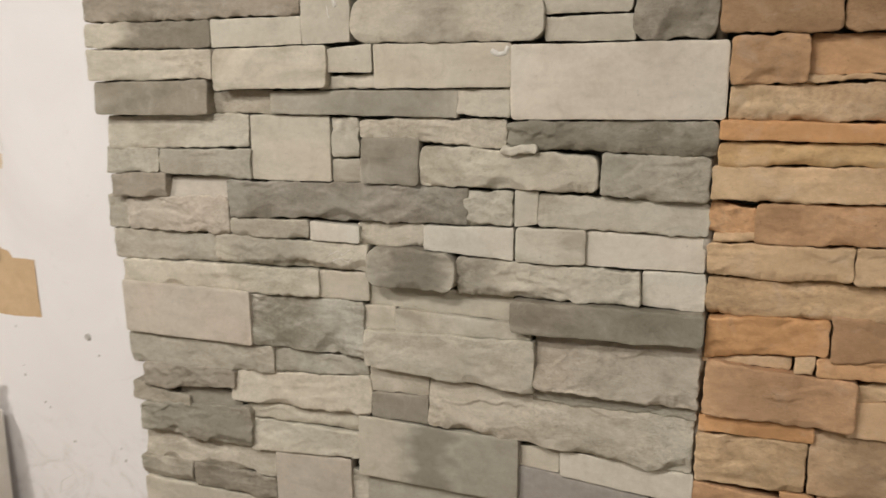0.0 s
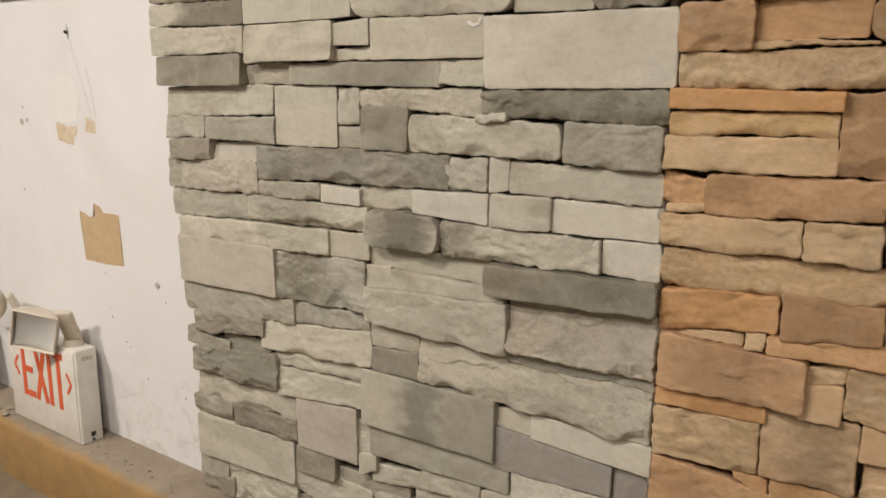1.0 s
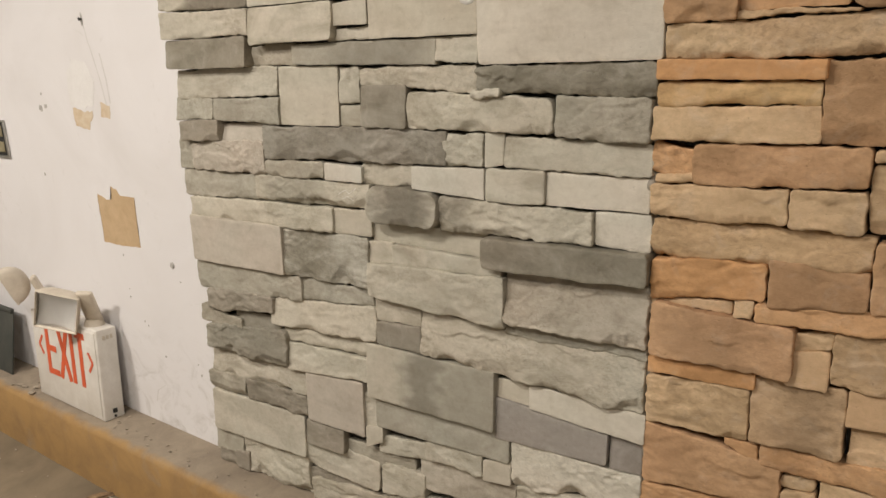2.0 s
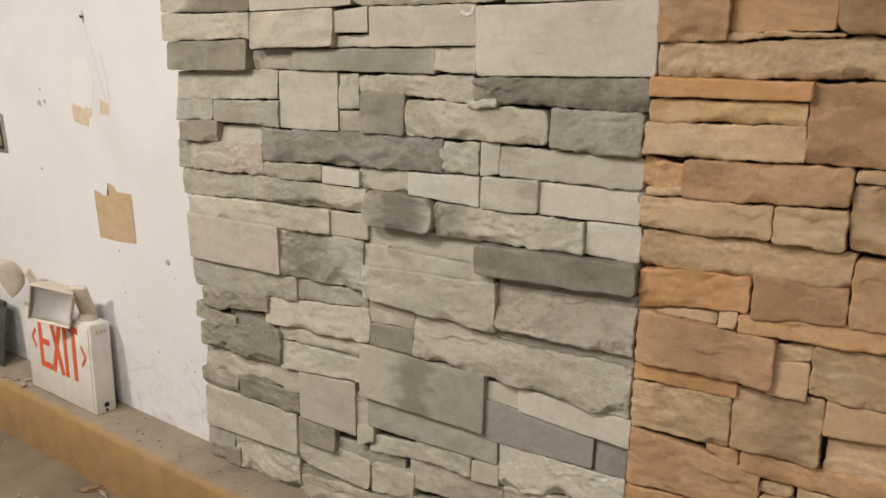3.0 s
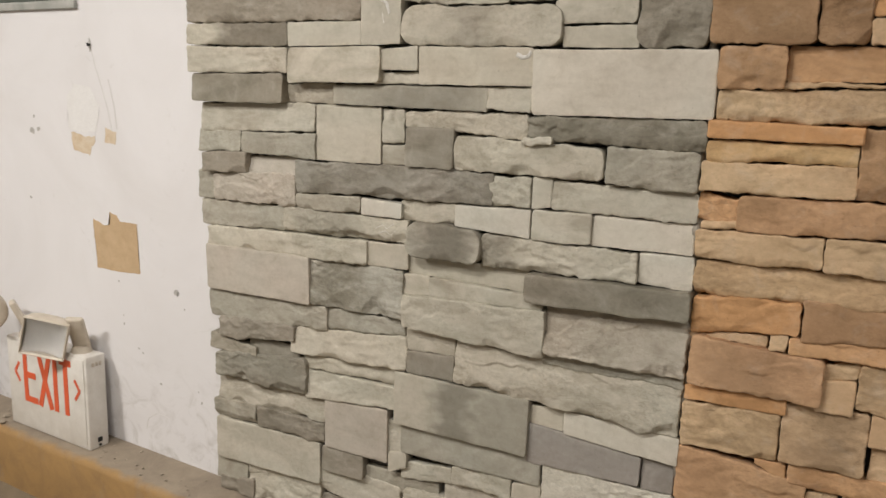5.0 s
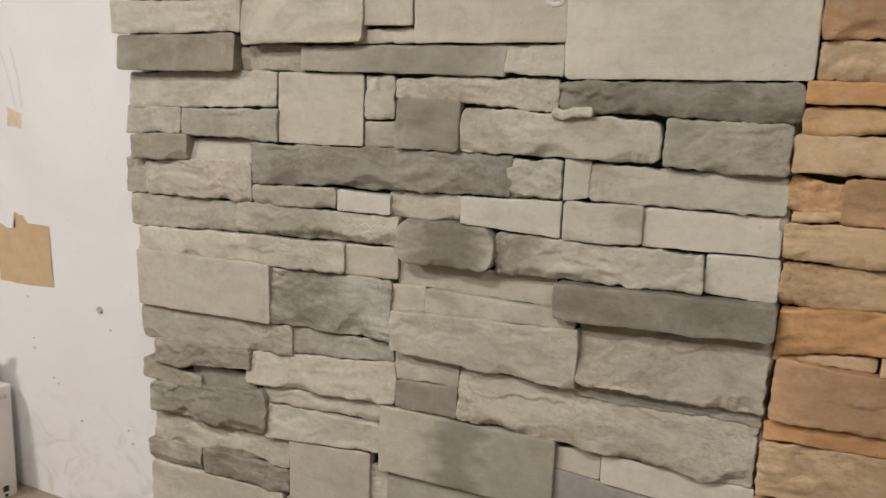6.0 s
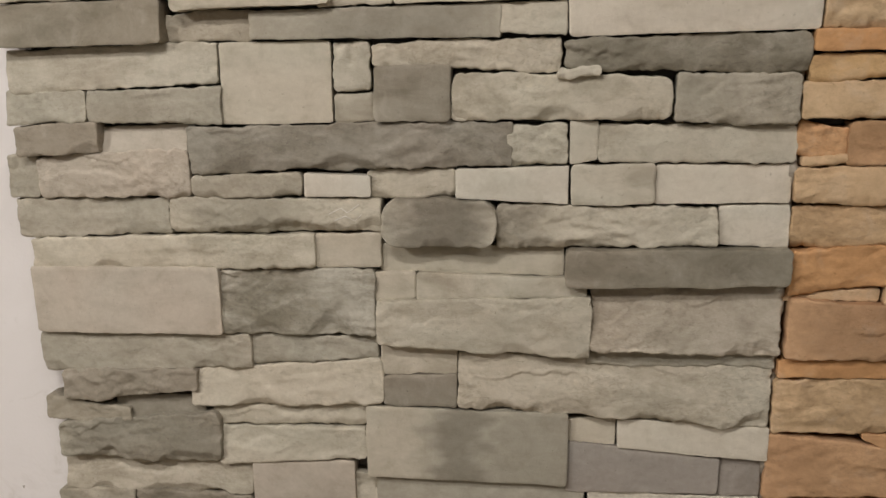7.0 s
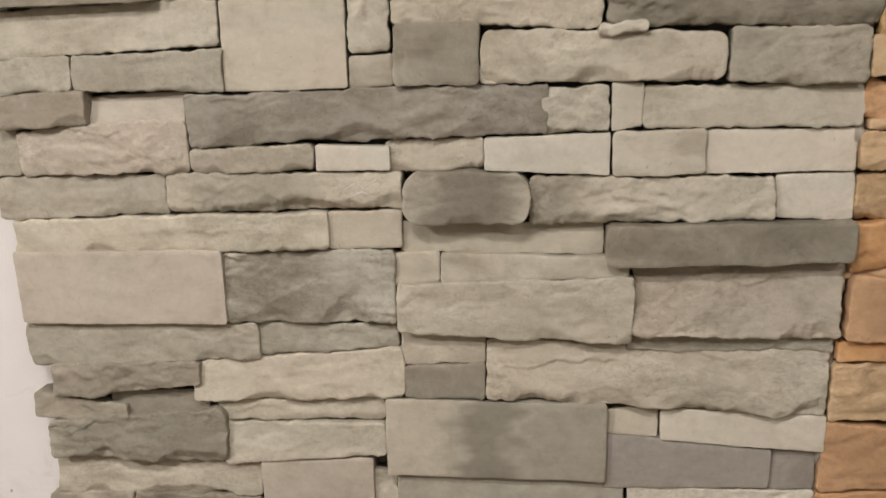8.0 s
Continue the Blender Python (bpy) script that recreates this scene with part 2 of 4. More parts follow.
solid("ceiling", "unseen grey ceiling added to limit bounced light", box(-3.54, 2.54, -2.74, WALL_Y + 0.14, 2.5, 2.62), CEIL, "ceiling")

# concrete kerb along the wall's foot, slightly uneven
bm = bmesh.new()
cols = 150
prof = [(1.09, 0.0), (1.088, 0.09), (1.089, 0.178), (1.093, 0.188), (1.102, 0.1945), (1.15, 0.1955), (WALL_Y, 0.196)]
grid = []
for i in range(cols + 1):
    x = -3.4 + 5.8 * i / cols
    row = []
    for k, (py, pz) in enumerate(prof):
        w = noise.noise(Vector((x * 6, k * 0.7, 2.0))) * 0.004 + noise.noise(Vector((x * 23, k * 1.3, 5.0))) * 0.0015
        row.append(bm.verts.new((x, py + (w if k < 6 else 0), pz + (0.6 * w if 1 < k < 6 else 0))))
    grid.append(row)
for i in range(cols):
    for k in range(len(prof) - 1):
        f = bm.faces.new((grid[i][k], grid[i + 1][k], grid[i + 1][k + 1], grid[i][k + 1]))
        f.smooth = True
for i in (0, cols):
    foot = bm.verts.new((grid[i][0].co.x, WALL_Y, 0))
    bm.faces.new(grid[i] + [foot])
bmesh.ops.recalc_face_normals(bm, faces=bm.faces[:])
solid("kerb", "low concrete kerb with worn ochre paint", bm, KERB, "kerb")

# ceiling lamps over the room
for lx, ly, lw in LAMPS:
    lamp = thing("ceiling_light", "shallow white ceiling light fitting, lit", "lamp", pose(lx, ly, 2.5), "ceiling lights")
    part("housing", box(-0.32, 0.32, -0.19, 0.19, -0.05, 0.0, 0.006), TRIMGREY, lamp)
    part("diffuser", box(-0.29, 0.29, -0.16, 0.16, -0.07, -0.0505, 0.004), GLOW, lamp, "glowing white diffuser")

# ---- wall fittings ----
panel = thing("breaker_panel", "grey-green metal breaker panel with chipped pale trim, flush in wall", "electrical panel", pose(-2.03, WALL_Y, 1.436))
W, H = 0.62, 0.62
for n, b in (("trim", (-W / 2, W / 2, -0.012, -0.001, 0.0, 0.022)), ("trim", (-W / 2, W / 2, -0.012, -0.001, H - 0.022, H)),
             ("trim", (-W / 2, -W / 2 + 0.024, -0.012, -0.001, 0.0225, H - 0.0225)), ("trim", (W / 2 - 0.024, W / 2, -0.012, -0.001, 0.0225, H - 0.0225))):
    part(n, box(*b, 0.002), TRIMGREY, panel, "pale chipped edge trim")
part("cover", box(-W / 2 + 0.025, W / 2 - 0.025, -0.008, -0.001, 0.023, H - 0.023, 0.001), PANELGREEN, panel)
pdoor = part("door", box(-W / 2 + 0.07, W / 2 - 0.09, -0.014, -0.0085, 0.085, H - 0.06, 0.002), PANELGREEN, panel)
part("latch", box(W / 2 - 0.135, W / 2 - 0.105, -0.02, -0.0145, 0.3, 0.34, 0.002), STEEL, pdoor, "small steel latch")
for sx in (-W / 2 + 0.045, W / 2 - 0.05):
    for sz in (0.05, H - 0.05):
        bm = bmesh.new()
        bmesh.ops.create_cone(bm, cap_ends=True, segments=16, radius1=0.006, radius2=0.004, depth=0.004, matrix=pose(sx, -0.0105, sz, 90))
        part("screw", bm, STEEL, panel, "bright steel screw")

outlet = thing("outlet_box", "metal-framed wall outlet with dusty ochre device", "outlet", pose(-2.268, WALL_Y, 0.942))
for b in ((-0.04, 0.04, -0.009, -0.001, 0.0, 0.007), (-0.04, 0.04, -0.009, -0.001, 0.113, 0.12), (-0.04, -0.034, -0.009, -0.001, 0.0072, 0.1128), (0.034, 0.04, -0.009, -0.001, 0.0072, 0.1128)):
    part("frame", box(*b, 0.0015), STEEL, outlet)
part("plate", box(-0.0335, 0.0335, -0.004, -0.001, 0.0075, 0.1125), BLACK, outlet, "dark recess plate")
for cz in (0.035, 0.085):
    part("socket", box(-0.019, 0.019, -0.008, -0.0042, cz - 0.017, cz + 0.017, 0.003), BROWNDEVICE, outlet)

# torn patches where something was pulled off the wall
def patch(points, material, label, seed, wob=0.006):
    solid("paper_patch", label, slab(points, WALL_Y - 0.0007, WALL_Y + 0.003, wob, seed, 8), material, "wall patch")


patch([(-1.748, 0.728), (-1.663, 0.727), (-1.566, 0.733), (-1.563, 0.874), (-1.630, 0.874), (-1.645, 0.890), (-1.672, 0.896), (-1.676, 0.862), (-1.692, 0.853), (-1.720, 0.862), (-1.748, 0.868)], PAPER, "tan torn paper patch left on the white wall", 3, 0.0035)
patch([(-1.800, 1.060), (-1.735, 1.052), (-1.712, 1.078), (-1.700, 1.104), (-1.745, 1.098), (-1.806, 1.112)], FADED, "faded tan smear of torn paper on the wall", 7, 0.006)
patch([(-1.662, 1.088), (-1.620, 1.085), (-1.612, 1.118), (-1.655, 1.128)], FADED, "small faded tan paper scrap on the wall", 11, 0.005)

patch([(-1.815, 1.118), (-1.745, 1.108), (-1.690, 1.122), (-1.672, 1.185), (-1.700, 1.232), (-1.765, 1.240), (-1.808, 1.205)], SPACKLE, "bright white smear of filler on the wall", 15, 0.007)


def scratch(points, width, seed):
    """A faint rubbed line that runs through the given points of the wall."""
    left, right = [], []
    for k in range(len(points) - 1):
        (ax, az), (bx, bz) = points[k], points[k + 1]
        for n in range(12):
            f = n / 12
            w = width * (0.6 + 0.6 * noise.noise(Vector((k * 12 + n, seed, 0))))
            x, z = ax + (bx - ax) * f, az + (bz - az) * f
            wob = 0.002 * noise.noise(Vector((z * 40, seed, 1)))
            left.append((x - w + wob, z))
            right.append((x + w + wob, z))
    solid("scuff_line", "faint grey rubbed line on white paint", slab(left + right[::-1], WALL_Y - 0.0005, WALL_Y + 0.001, 0.0, seed, 1), RUB, "scuff")


scratch([(-1.684, 1.335), (-1.672, 1.285), (-1.655, 1.235), (-1.638, 1.175), (-1.628, 1.115)], 0.0035, 2)
scratch([(-1.625, 1.255), (-1.612, 1.190), (-1.608, 1.120)], 0.004, 6)
scratch([(-1.735, 1.318), (-1.705, 1.312), (-1.690, 1.300)], 0.0022, 9)
scratch([(-1.60, 0.262), (-1.585, 0.300), (-1.545, 0.325), (-1.49, 0.318)], 0.004, 13)

# nail with a dark stain, a plugged hole, and specks
nail = thing("wall_nail", "small dark nail in the white wall", "nail", pose(-1.686, WALL_Y, 1.343))
bm = bmesh.new()
bmesh.ops.create_cone(bm, cap_ends=True, segments=10, radius1=0.003, radius2=0.0025, depth=0.006, matrix=pose(0, -0.003, 0, 100))
part("shank", bm, BLACK, nail)
bm = bmesh.new()
bmesh.ops.create_cone(bm, cap_ends=True, segments=12, radius1=0.0048, radius2=0.0048, depth=0.0016, matrix=pose(0, -0.0068, 0.0008, 100))
part("head", bm, BLACK, nail)

solid("nail_stain", "grey rust stain round the nail", slab([(-1.690, 1.326), (-1.683, 1.328), (-1.681, 1.350), (-1.687, 1.362), (-1.692, 1.348)], WALL_Y - 0.0005, WALL_Y + 0.002, 0.0015, 4, 5), SCUFF, "stain")
plug = thing("wall_plug", "grey plug in a hole of the white wall", "wall plug", pose(-1.426, WALL_Y, 0.703))
bm = bmesh.new()
bmesh.ops.create_cone(bm, cap_ends=True, segments=16, radius1=0.0085, radius2=0.007, depth=0.004, matrix=pose(0, -0.002, 0, 90))
part("cap", bm, SCUFF, plug)

specks = bmesh.new()
rng = random.Random(5)
for sx, sz, sr in ((-1.985, 1.103, 0.012), (-1.955, 1.11, 0.010), (-1.97, 1.145, 0.006), (-2.03, 0.905, 0.006), (-1.60, 0.51, 0.004), (-1.585, 0.50, 0.004),
                   (-1.655, 0.575, 0.005), (-1.655, 0.60, 0.003), (-1.52, 0.42, 0.005), (-1.40, 0.66, 0.004), (-1.37, 0.43, 0.004), (-1.36, 0.40, 0.005), (-1.66, 0.70, 0.004)):
    ring = []
    for k in range(9):
        a = 2 * math.pi * k / 9
        r = sr * rng.uniform(0.5, 1.0)
        ring.append(specks.verts.new((sx + r * math.cos(a), WALL_Y - 0.0006, sz + r * math.sin(a))))
    f = specks.faces.new(ring)
    ext = bmesh.ops.extrude_face_region(specks, geom=[f])
    for v in ext["geom"]:
        if isinstance(v, bmesh.types.BMVert):
            v.co.y += 0.002
bmesh.ops.recalc_face_normals(specks, faces=specks.faces[:])
solid("scuff_specks", "scattered grey scuff specks on white paint", specks, SCUFF, "scuffs", "stuff")

# ---- exit sign ----
LEAN_BACK = -3.2
sign = thing("exit_sign", "dusty white exit sign with twin lamp heads, on the kerb", "exit sign", pose(-1.924, 1.135, KERB_Z + 0.002, LEAN_BACK))
SW, SH, SD = 0.192, 0.284, 0.064
part("body", box(-SW, SW, 0.0, SD, 0, SH, 0.005, 3), SIGNWHITE, sign)
part("face_plate", box(-SW + 0.010, SW - 0.010, -0.0025, -0.0003, 0.010, SH - 0.010, 0.001), SIGNWHITE, sign)


def stroke(x0, z0, x1, z1, w):
    """One straight letter stroke with a raised face."""
    d = Vector((x1 - x0, z1 - z0)).normalized()
    n = Vector((-d.y, d.x)) * w / 2
    pts = [(x0 + n.x, z0 + n.y), (x1 + n.x, z1 + n.y), (x1 - n.x, z1 - n.y), (x0 - n.x, z0 - n.y)]
    return slab(pts, -0.0040, -0.0026, 0.0, 0, 1)


def letter(strokes, name):
    bm = bmesh.new()
    for s in strokes:
        other = stroke(*s)
        me = bpy.data.meshes.new("stroke")
        other.to_mesh(me)
        other.free()
        bm.from_mesh(me)
        bpy.data.meshes.remove(me)
    for i, v in enumerate(bm.verts):
        v.co.y -= 0.0002 * ((i // 8) % 3)
    part(name, bm, RED, sign, "red letter")


ZB, ZT, TH = 0.090, 0.262, 0.019
letter([(-0.098, ZB, -0.098, ZT, TH), (-0.0885, ZT - TH / 2, -0.042, ZT - TH / 2, TH), (-0.0885, 0.177, -0.048, 0.177, TH), (-0.0885, ZB + TH / 2, -0.042, ZB + TH / 2, TH)], "letter_e")
letter([(-0.030, ZB, 0.026, ZT, TH), (-0.030, ZT, 0.026, ZB, TH)], "letter_x")
letter([(0.049, ZB, 0.049, ZT, TH)], "letter_i")
letter([(0.099, ZB, 0.099, ZT - TH - 0.0005, TH), (0.072, ZT - TH / 2, 0.126, ZT - TH / 2, TH)], "letter_t")
letter([(-0.150, 0.178, -0.128, 0.208, 0.009), (-0.150, 0.178, -0.128, 0.148, 0.009)], "left_chevron")
letter([(0.162, 0.178, 0.140, 0.208, 0.009), (0.162, 0.178, 0.140, 0.148, 0.009)], "right_chevron")
part("test_button", box(SW + 0.0002, SW + 0.003, 0.026, 0.040, 0.020, 0.034, 0.001), BLACK, sign, "small black test button")
bm = bmesh.new()
bmesh.ops.create_cone(bm, cap_ends=True, segments=12, radius1=0.004, radius2=0.004, depth=0.003, matrix=pose(SW + 0.001, 0.033, 0.010, 0, 90))
part("indicator", bm, BLACK, sign, "tiny dark indicator")
for cy in (0.018, 0.030, 0.042):
    part("clip", box(SW + 0.0002, SW + 0.0022, cy, cy + 0.007, SH - 0.032, SH - 0.020, 0.0006), CREAM, sign)


def lamp_head(px, py, pz, yaw, tilt, roll=0, size=1.0):
    """Square lamp head on a yoke: shell, bezel, reflector and ribbed lens. Local -y is the beam."""
    m = pose(px, py, pz, 0, 0, yaw) @ pose(0, 0, 0, tilt, roll, 0) @ Matrix.Scale(size, 4)
    hw = 0.061
    bm = bmesh.new()
    steps = ((0.0, 1.0), (0.012, 1.0), (0.026, 0.95), (0.042, 0.85), (0.056, 0.68), (0.066, 0.45), (0.070, 0.2))
    rings = []
    for d, s in steps:
        ring = []
        for k in range(32):
            a = 2 * math.pi * (k + 0.5) / 32
            c, sn = math.cos(a), math.sin(a)
            e = 0.30 + 0.9 * (1 - s)
            ring.append(bm.verts.new((hw * s * math.copysign(abs(c) ** e, c), d, hw * 1.05 * s * math.copysign(abs(sn) ** e, sn))))
        rings.append(ring)
    for a, b in zip(rings, rings[1:]):
        for k in range(32):
            bm.faces.new((a[k], a[(k + 1) % 32], b[(k + 1) % 32], b[k])).smooth = True
    bm.faces.new(rings[-1])
    bmesh.ops.recalc_face_normals(bm, faces=bm.faces[:])
    bm.transform(m)
    head = part("lamp_head", bm, CREAM, sign, "yellowed plastic lamp head")
    for b in ((-hw, hw, -0.006, 0.004, hw * 1.05 - 0.006, hw * 1.05), (-hw, hw, -0.006, 0.004, -hw * 1.05, -hw * 1.05 + 0.006),
              (-hw, -hw + 0.005, -0.006, 0.004, -hw * 1.05 + 0.0055, hw * 1.05 - 0.0055), (hw - 0.005, hw, -0.006, 0.004, -hw * 1.05 + 0.0055, hw * 1.05 - 0.0055)):
        bm = box(*b, 0.003)
        bm.transform(m)
        part("bezel", bm, CREAM, head)
    bm = bmesh.new()
    n = 12
    rows = []
    for i in range(n + 1):
        row = []
        for k in range(n + 1):
            u, v = 2 * i / n - 1, 2 * k / n - 1
            row.append(bm.verts.new((u * (hw - 0.006), 0.020 * (1 - (u * u + v * v) / 2) + 0.0012 * noise.noise(Vector((u * 4, v * 5, 2.0))), v * (hw * 1.05 - 0.006))))
        rows.append(row)
    for i in range(n):
        for k in range(n):
            bm.faces.new((rows[i][k], rows[i + 1][k], rows[i + 1][k + 1], rows[i][k + 1])).smooth = True
    bm.transform(m)
    part("reflector", bm, REFLECTOR, head, "bright metal reflector")
    bm = bmesh.new()
    rows = []
    for i in range(31):
        u = 2 * i / 30 - 1
        rows.append([bm.verts.new((u * (hw - 0.0055), -0.001 + 0.00025 * (i % 2), v * (hw * 1.05 - 0.0065))) for v in (-1, 1)])
    for a, b in zip(rows, rows[1:]):
        bm.faces.new((a[0], b[0], b[1], a[1]))
    bmesh.ops.solidify(bm, geom=bm.faces[:], thickness=0.0016)
    bm.transform(m)
    lens = part("lens", bm, GLASS, head, "clear ribbed lens")
    lens.visible_shadow = False
    return head


lamp_head(0.092, -0.056, SH + 0.054, 42, 16, 15)
lamp_head(-0.215, -0.050, SH + 0.078, -20, 24, -8, 0.92)
for ax, tx in ((0.128, 1), (-0.128, -1)):
    bm = bmesh.new()
    bmesh.ops.create_cone(bm, cap_ends=True, segments=24, radius1=0.030, radius2=0.024, depth=0.018, matrix=pose(ax, 0.034, SH + 0.009))
    part("swivel_base", bm, CREAM, sign)
    bm = box(-0.026, 0.026, -0.009, 0.009, 0.0, 0.112, 0.008, 3)
    bm.transform(pose(ax, 0.038, SH + 0.010, 24, 0, 30 * tx))
    part("yoke", bm, CREAM, sign)

board = thing("dark_cover", "small dark metal cover leaning on the wall, on the kerb", "metal cover", pose(-2.446, 1.150, KERB_Z + 0.002, -11))
part("sheet", box(-0.10, 0.10, 0, 0.006, 0, 0.23, 0.002), DARKBOARD, board)
part("rolled_rim", box(-0.10, 0.10, -0.008, -0.0002, 0.215, 0.23, 0.003), DARKBOARD, board)

# ---- debris ----
def chip(name, label, category, x, y, z, size, seed, material, flat=0.5, turn=0.0, stretch=1.0):
    bm = bmesh.new()
    bmesh.ops.create_icosphere(bm, subdivisions=2, radius=size)
    for v in bm.verts:
        d = noise.noise(v.co / size * 1.3 + Vector((seed * 3.7, 0, 0)))
        v.co = v.co * (1 + 0.55 * d)
        v.co.x *= stretch
        v.co.z *= flat
    low = min(v.co.z for v in bm.verts)
    me = bpy.data.meshes.new(name)
    bm.to_mesh(me)
    bm.free()
    me.materials.append(material)
    ob = new(name, me)
    ob.matrix_world = pose(x, y, z - low * 0.9, 0, 0, turn)
    return tagged(ob, label, category)


CRUMB = mottled("mortar_crumb", (0.40, 0.34, 0.265), (0.27, 0.22, 0.165), 90.0, 0.9, 0.5)
rng = random.Random(9)
for i in range(26):
    chip("mortar_crumb", "small grey-tan crumb of mortar on the kerb", "debris", rng.uniform(-1.72, -1.05), rng.uniform(1.12, 1.165 if i % 2 else 1.215), KERB_Z + 0.0005,
         rng.uniform(0.0015, 0.0045), i, CRUMB, 0.5, rng.uniform(0, 180), rng.uniform(1.0, 2.2))
for i in range(8):
    chip("mortar_crumb", "small grey-tan crumb of mortar on the kerb", "debris", rng.uniform(-2.3, -2.12), rng.uniform(1.11, 1.20), KERB_Z + 0.0005,
         rng.uniform(0.003, 0.009), 50 + i, CRUMB, 0.5, rng.uniform(0, 180), rng.uniform(1.0, 2.0))
chip("wood_splinter", "short dark wood splinter on the concrete floor", "splinter", -1.685, 1.066, 0.0, 0.013, 71, WOOD, 0.5, 55, 2.8)
chip("wood_splinter", "thin pale wood splinter on the concrete floor", "splinter", -1.635, 1.070, 0.0, 0.006, 72, CRUMB, 0.7, -12, 5.0)
for i in range(14):
    chip("floor_crumb", "small crumb on the concrete floor", "debris", rng.uniform(-2.2, -1.5), rng.uniform(0.75, 1.07), 0.0, rng.uniform(0.002, 0.005), 90 + i, CRUMB, 0.5, rng.uniform(0, 180), 1.4)

# ---- stone veneer ----
LIGHT, PALE, MID, DARK = (0.542, 0.522, 0.447), (0.650, 0.635, 0.566), (0.424, 0.408, 0.347), (0.304, 0.289, 0.241)
COOL, ROSE, BROWN, TAUPE = (0.418, 0.408, 0.353), (0.522, 0.486, 0.424), (0.339, 0.313, 0.264), (0.478, 0.452, 0.392)
SLATE, STORM, GALE = (0.392, 0.375, 0.353), (0.322, 0.303, 0.256), (0.458, 0.443, 0.389)
SAND, HONEY, ORANGE, APRICOT = (0.66, 0.495, 0.32), (0.69, 0.485, 0.265), (0.68, 0.40, 0.20), (0.63, 0.40, 0.225)
RUSSET, UMBER, FAWN, OLIVE = (0.565, 0.368, 0.218), (0.425, 0.283, 0.170), (0.60, 0.44, 0.28), (0.58, 0.42, 0.26)

grey_panel = thing("stone_veneer_panel", "grey stacked ledgestone veneer panel fixed to the white wall", "stone veneer", pose(-0.66, WALL_Y, KERB_Z), "veneer sample panels")
tan_panel = thing("stone_veneer_panel", "tan and orange stacked ledgestone veneer panel on the wall", "stone veneer", pose(0.17, WALL_Y, KERB_Z), "veneer sample panels")


def rounded_uv(nx, nz, w, h, r):
    """A grid over a w x h face whose four corners are rounded to radius r; returns x, z and the distance to the rim."""
    us, vs = np.linspace(-1, 1, nx), np.linspace(-1, 1, nz)
    # denser towards the rim
    us, vs = np.sin(us * math.pi / 2 * 0.8) / math.sin(math.pi / 2 * 0.8), np.sin(vs * math.pi / 2 * 0.6) / math.sin(math.pi / 2 * 0.6)
    x, z = np.meshgrid(us * w / 2, vs * h / 2, indexing="ij")
    r = min(r, 0.49 * w, 0.49 * h)
    a, b = (np.abs(x) - (w / 2 - r)) / r, (np.abs(z) - (h / 2 - r)) / r
    inside = (a > 0) & (b > 0)
    a, b = np.clip(a, -1.2, 1), np.clip(b, -1.2, 1)
    a2, b2 = np.where(inside, a * np.sqrt(1 - b * b / 2), a), np.where(inside, b * np.sqrt(1 - a * a / 2), b)
    x = np.where(inside, np.sign(x) * (w / 2 - r + a2 * r), x)
    z = np.where(inside, np.sign(z) * (h / 2 - r + b2 * r), z)
    rim = np.minimum(w / 2 - np.abs(us * w / 2)[:, None], h / 2 - np.abs(vs * h / 2)[None, :])
    return x, z, rim


def hash2(ix, iz, seed):
    h = np.sin(ix * 127.1 + iz * 311.7 + seed * 74.7) * 43758.5453
    return 2 * (h - np.floor(h)) - 1


def smooth2(x, z, seed):
    """Rounded undulation, -1 to 1."""
    ix, iz = np.floor(x), np.floor(z)
    fx, fz = x - ix, z - iz
    fx, fz = fx * fx * (3 - 2 * fx), fz * fz * (3 - 2 * fz)
    a = hash2(ix, iz, seed) * (1 - fx) + hash2(ix + 1, iz, seed) * fx
    b = hash2(ix, iz + 1, seed) * (1 - fx) + hash2(ix + 1, iz + 1, seed) * fx
    return a * (1 - fz) + b * fz


def facet2(x, z, seed):
    """Flat three-sided facets that meet in sharp creases, -1 to 1."""
    s = (x + z) * 0.366
    ix, iz = np.floor(x + s), np.floor(z + s)
    fx, fz = x + s - ix, z + s - iz
    low = fx > fz
    hi, lo = np.where(low, fx, fz), np.where(low, fz, fx)
    mid = np.where(low, hash2(ix + 1, iz, seed), hash2(ix, iz + 1, seed))
    return hash2(ix, iz, seed) * (1 - hi) + mid * (hi - lo) + hash2(ix + 1, iz + 1, seed) * lo


def jag1(x, seed):
    """A broken line, -1 to 1."""
    i = np.floor(x)
    f = x - i
    return hash2(i, 0 * i, seed) * (1 - f) + hash2(i + 1, 0 * i, seed) * f


stone_count = 0


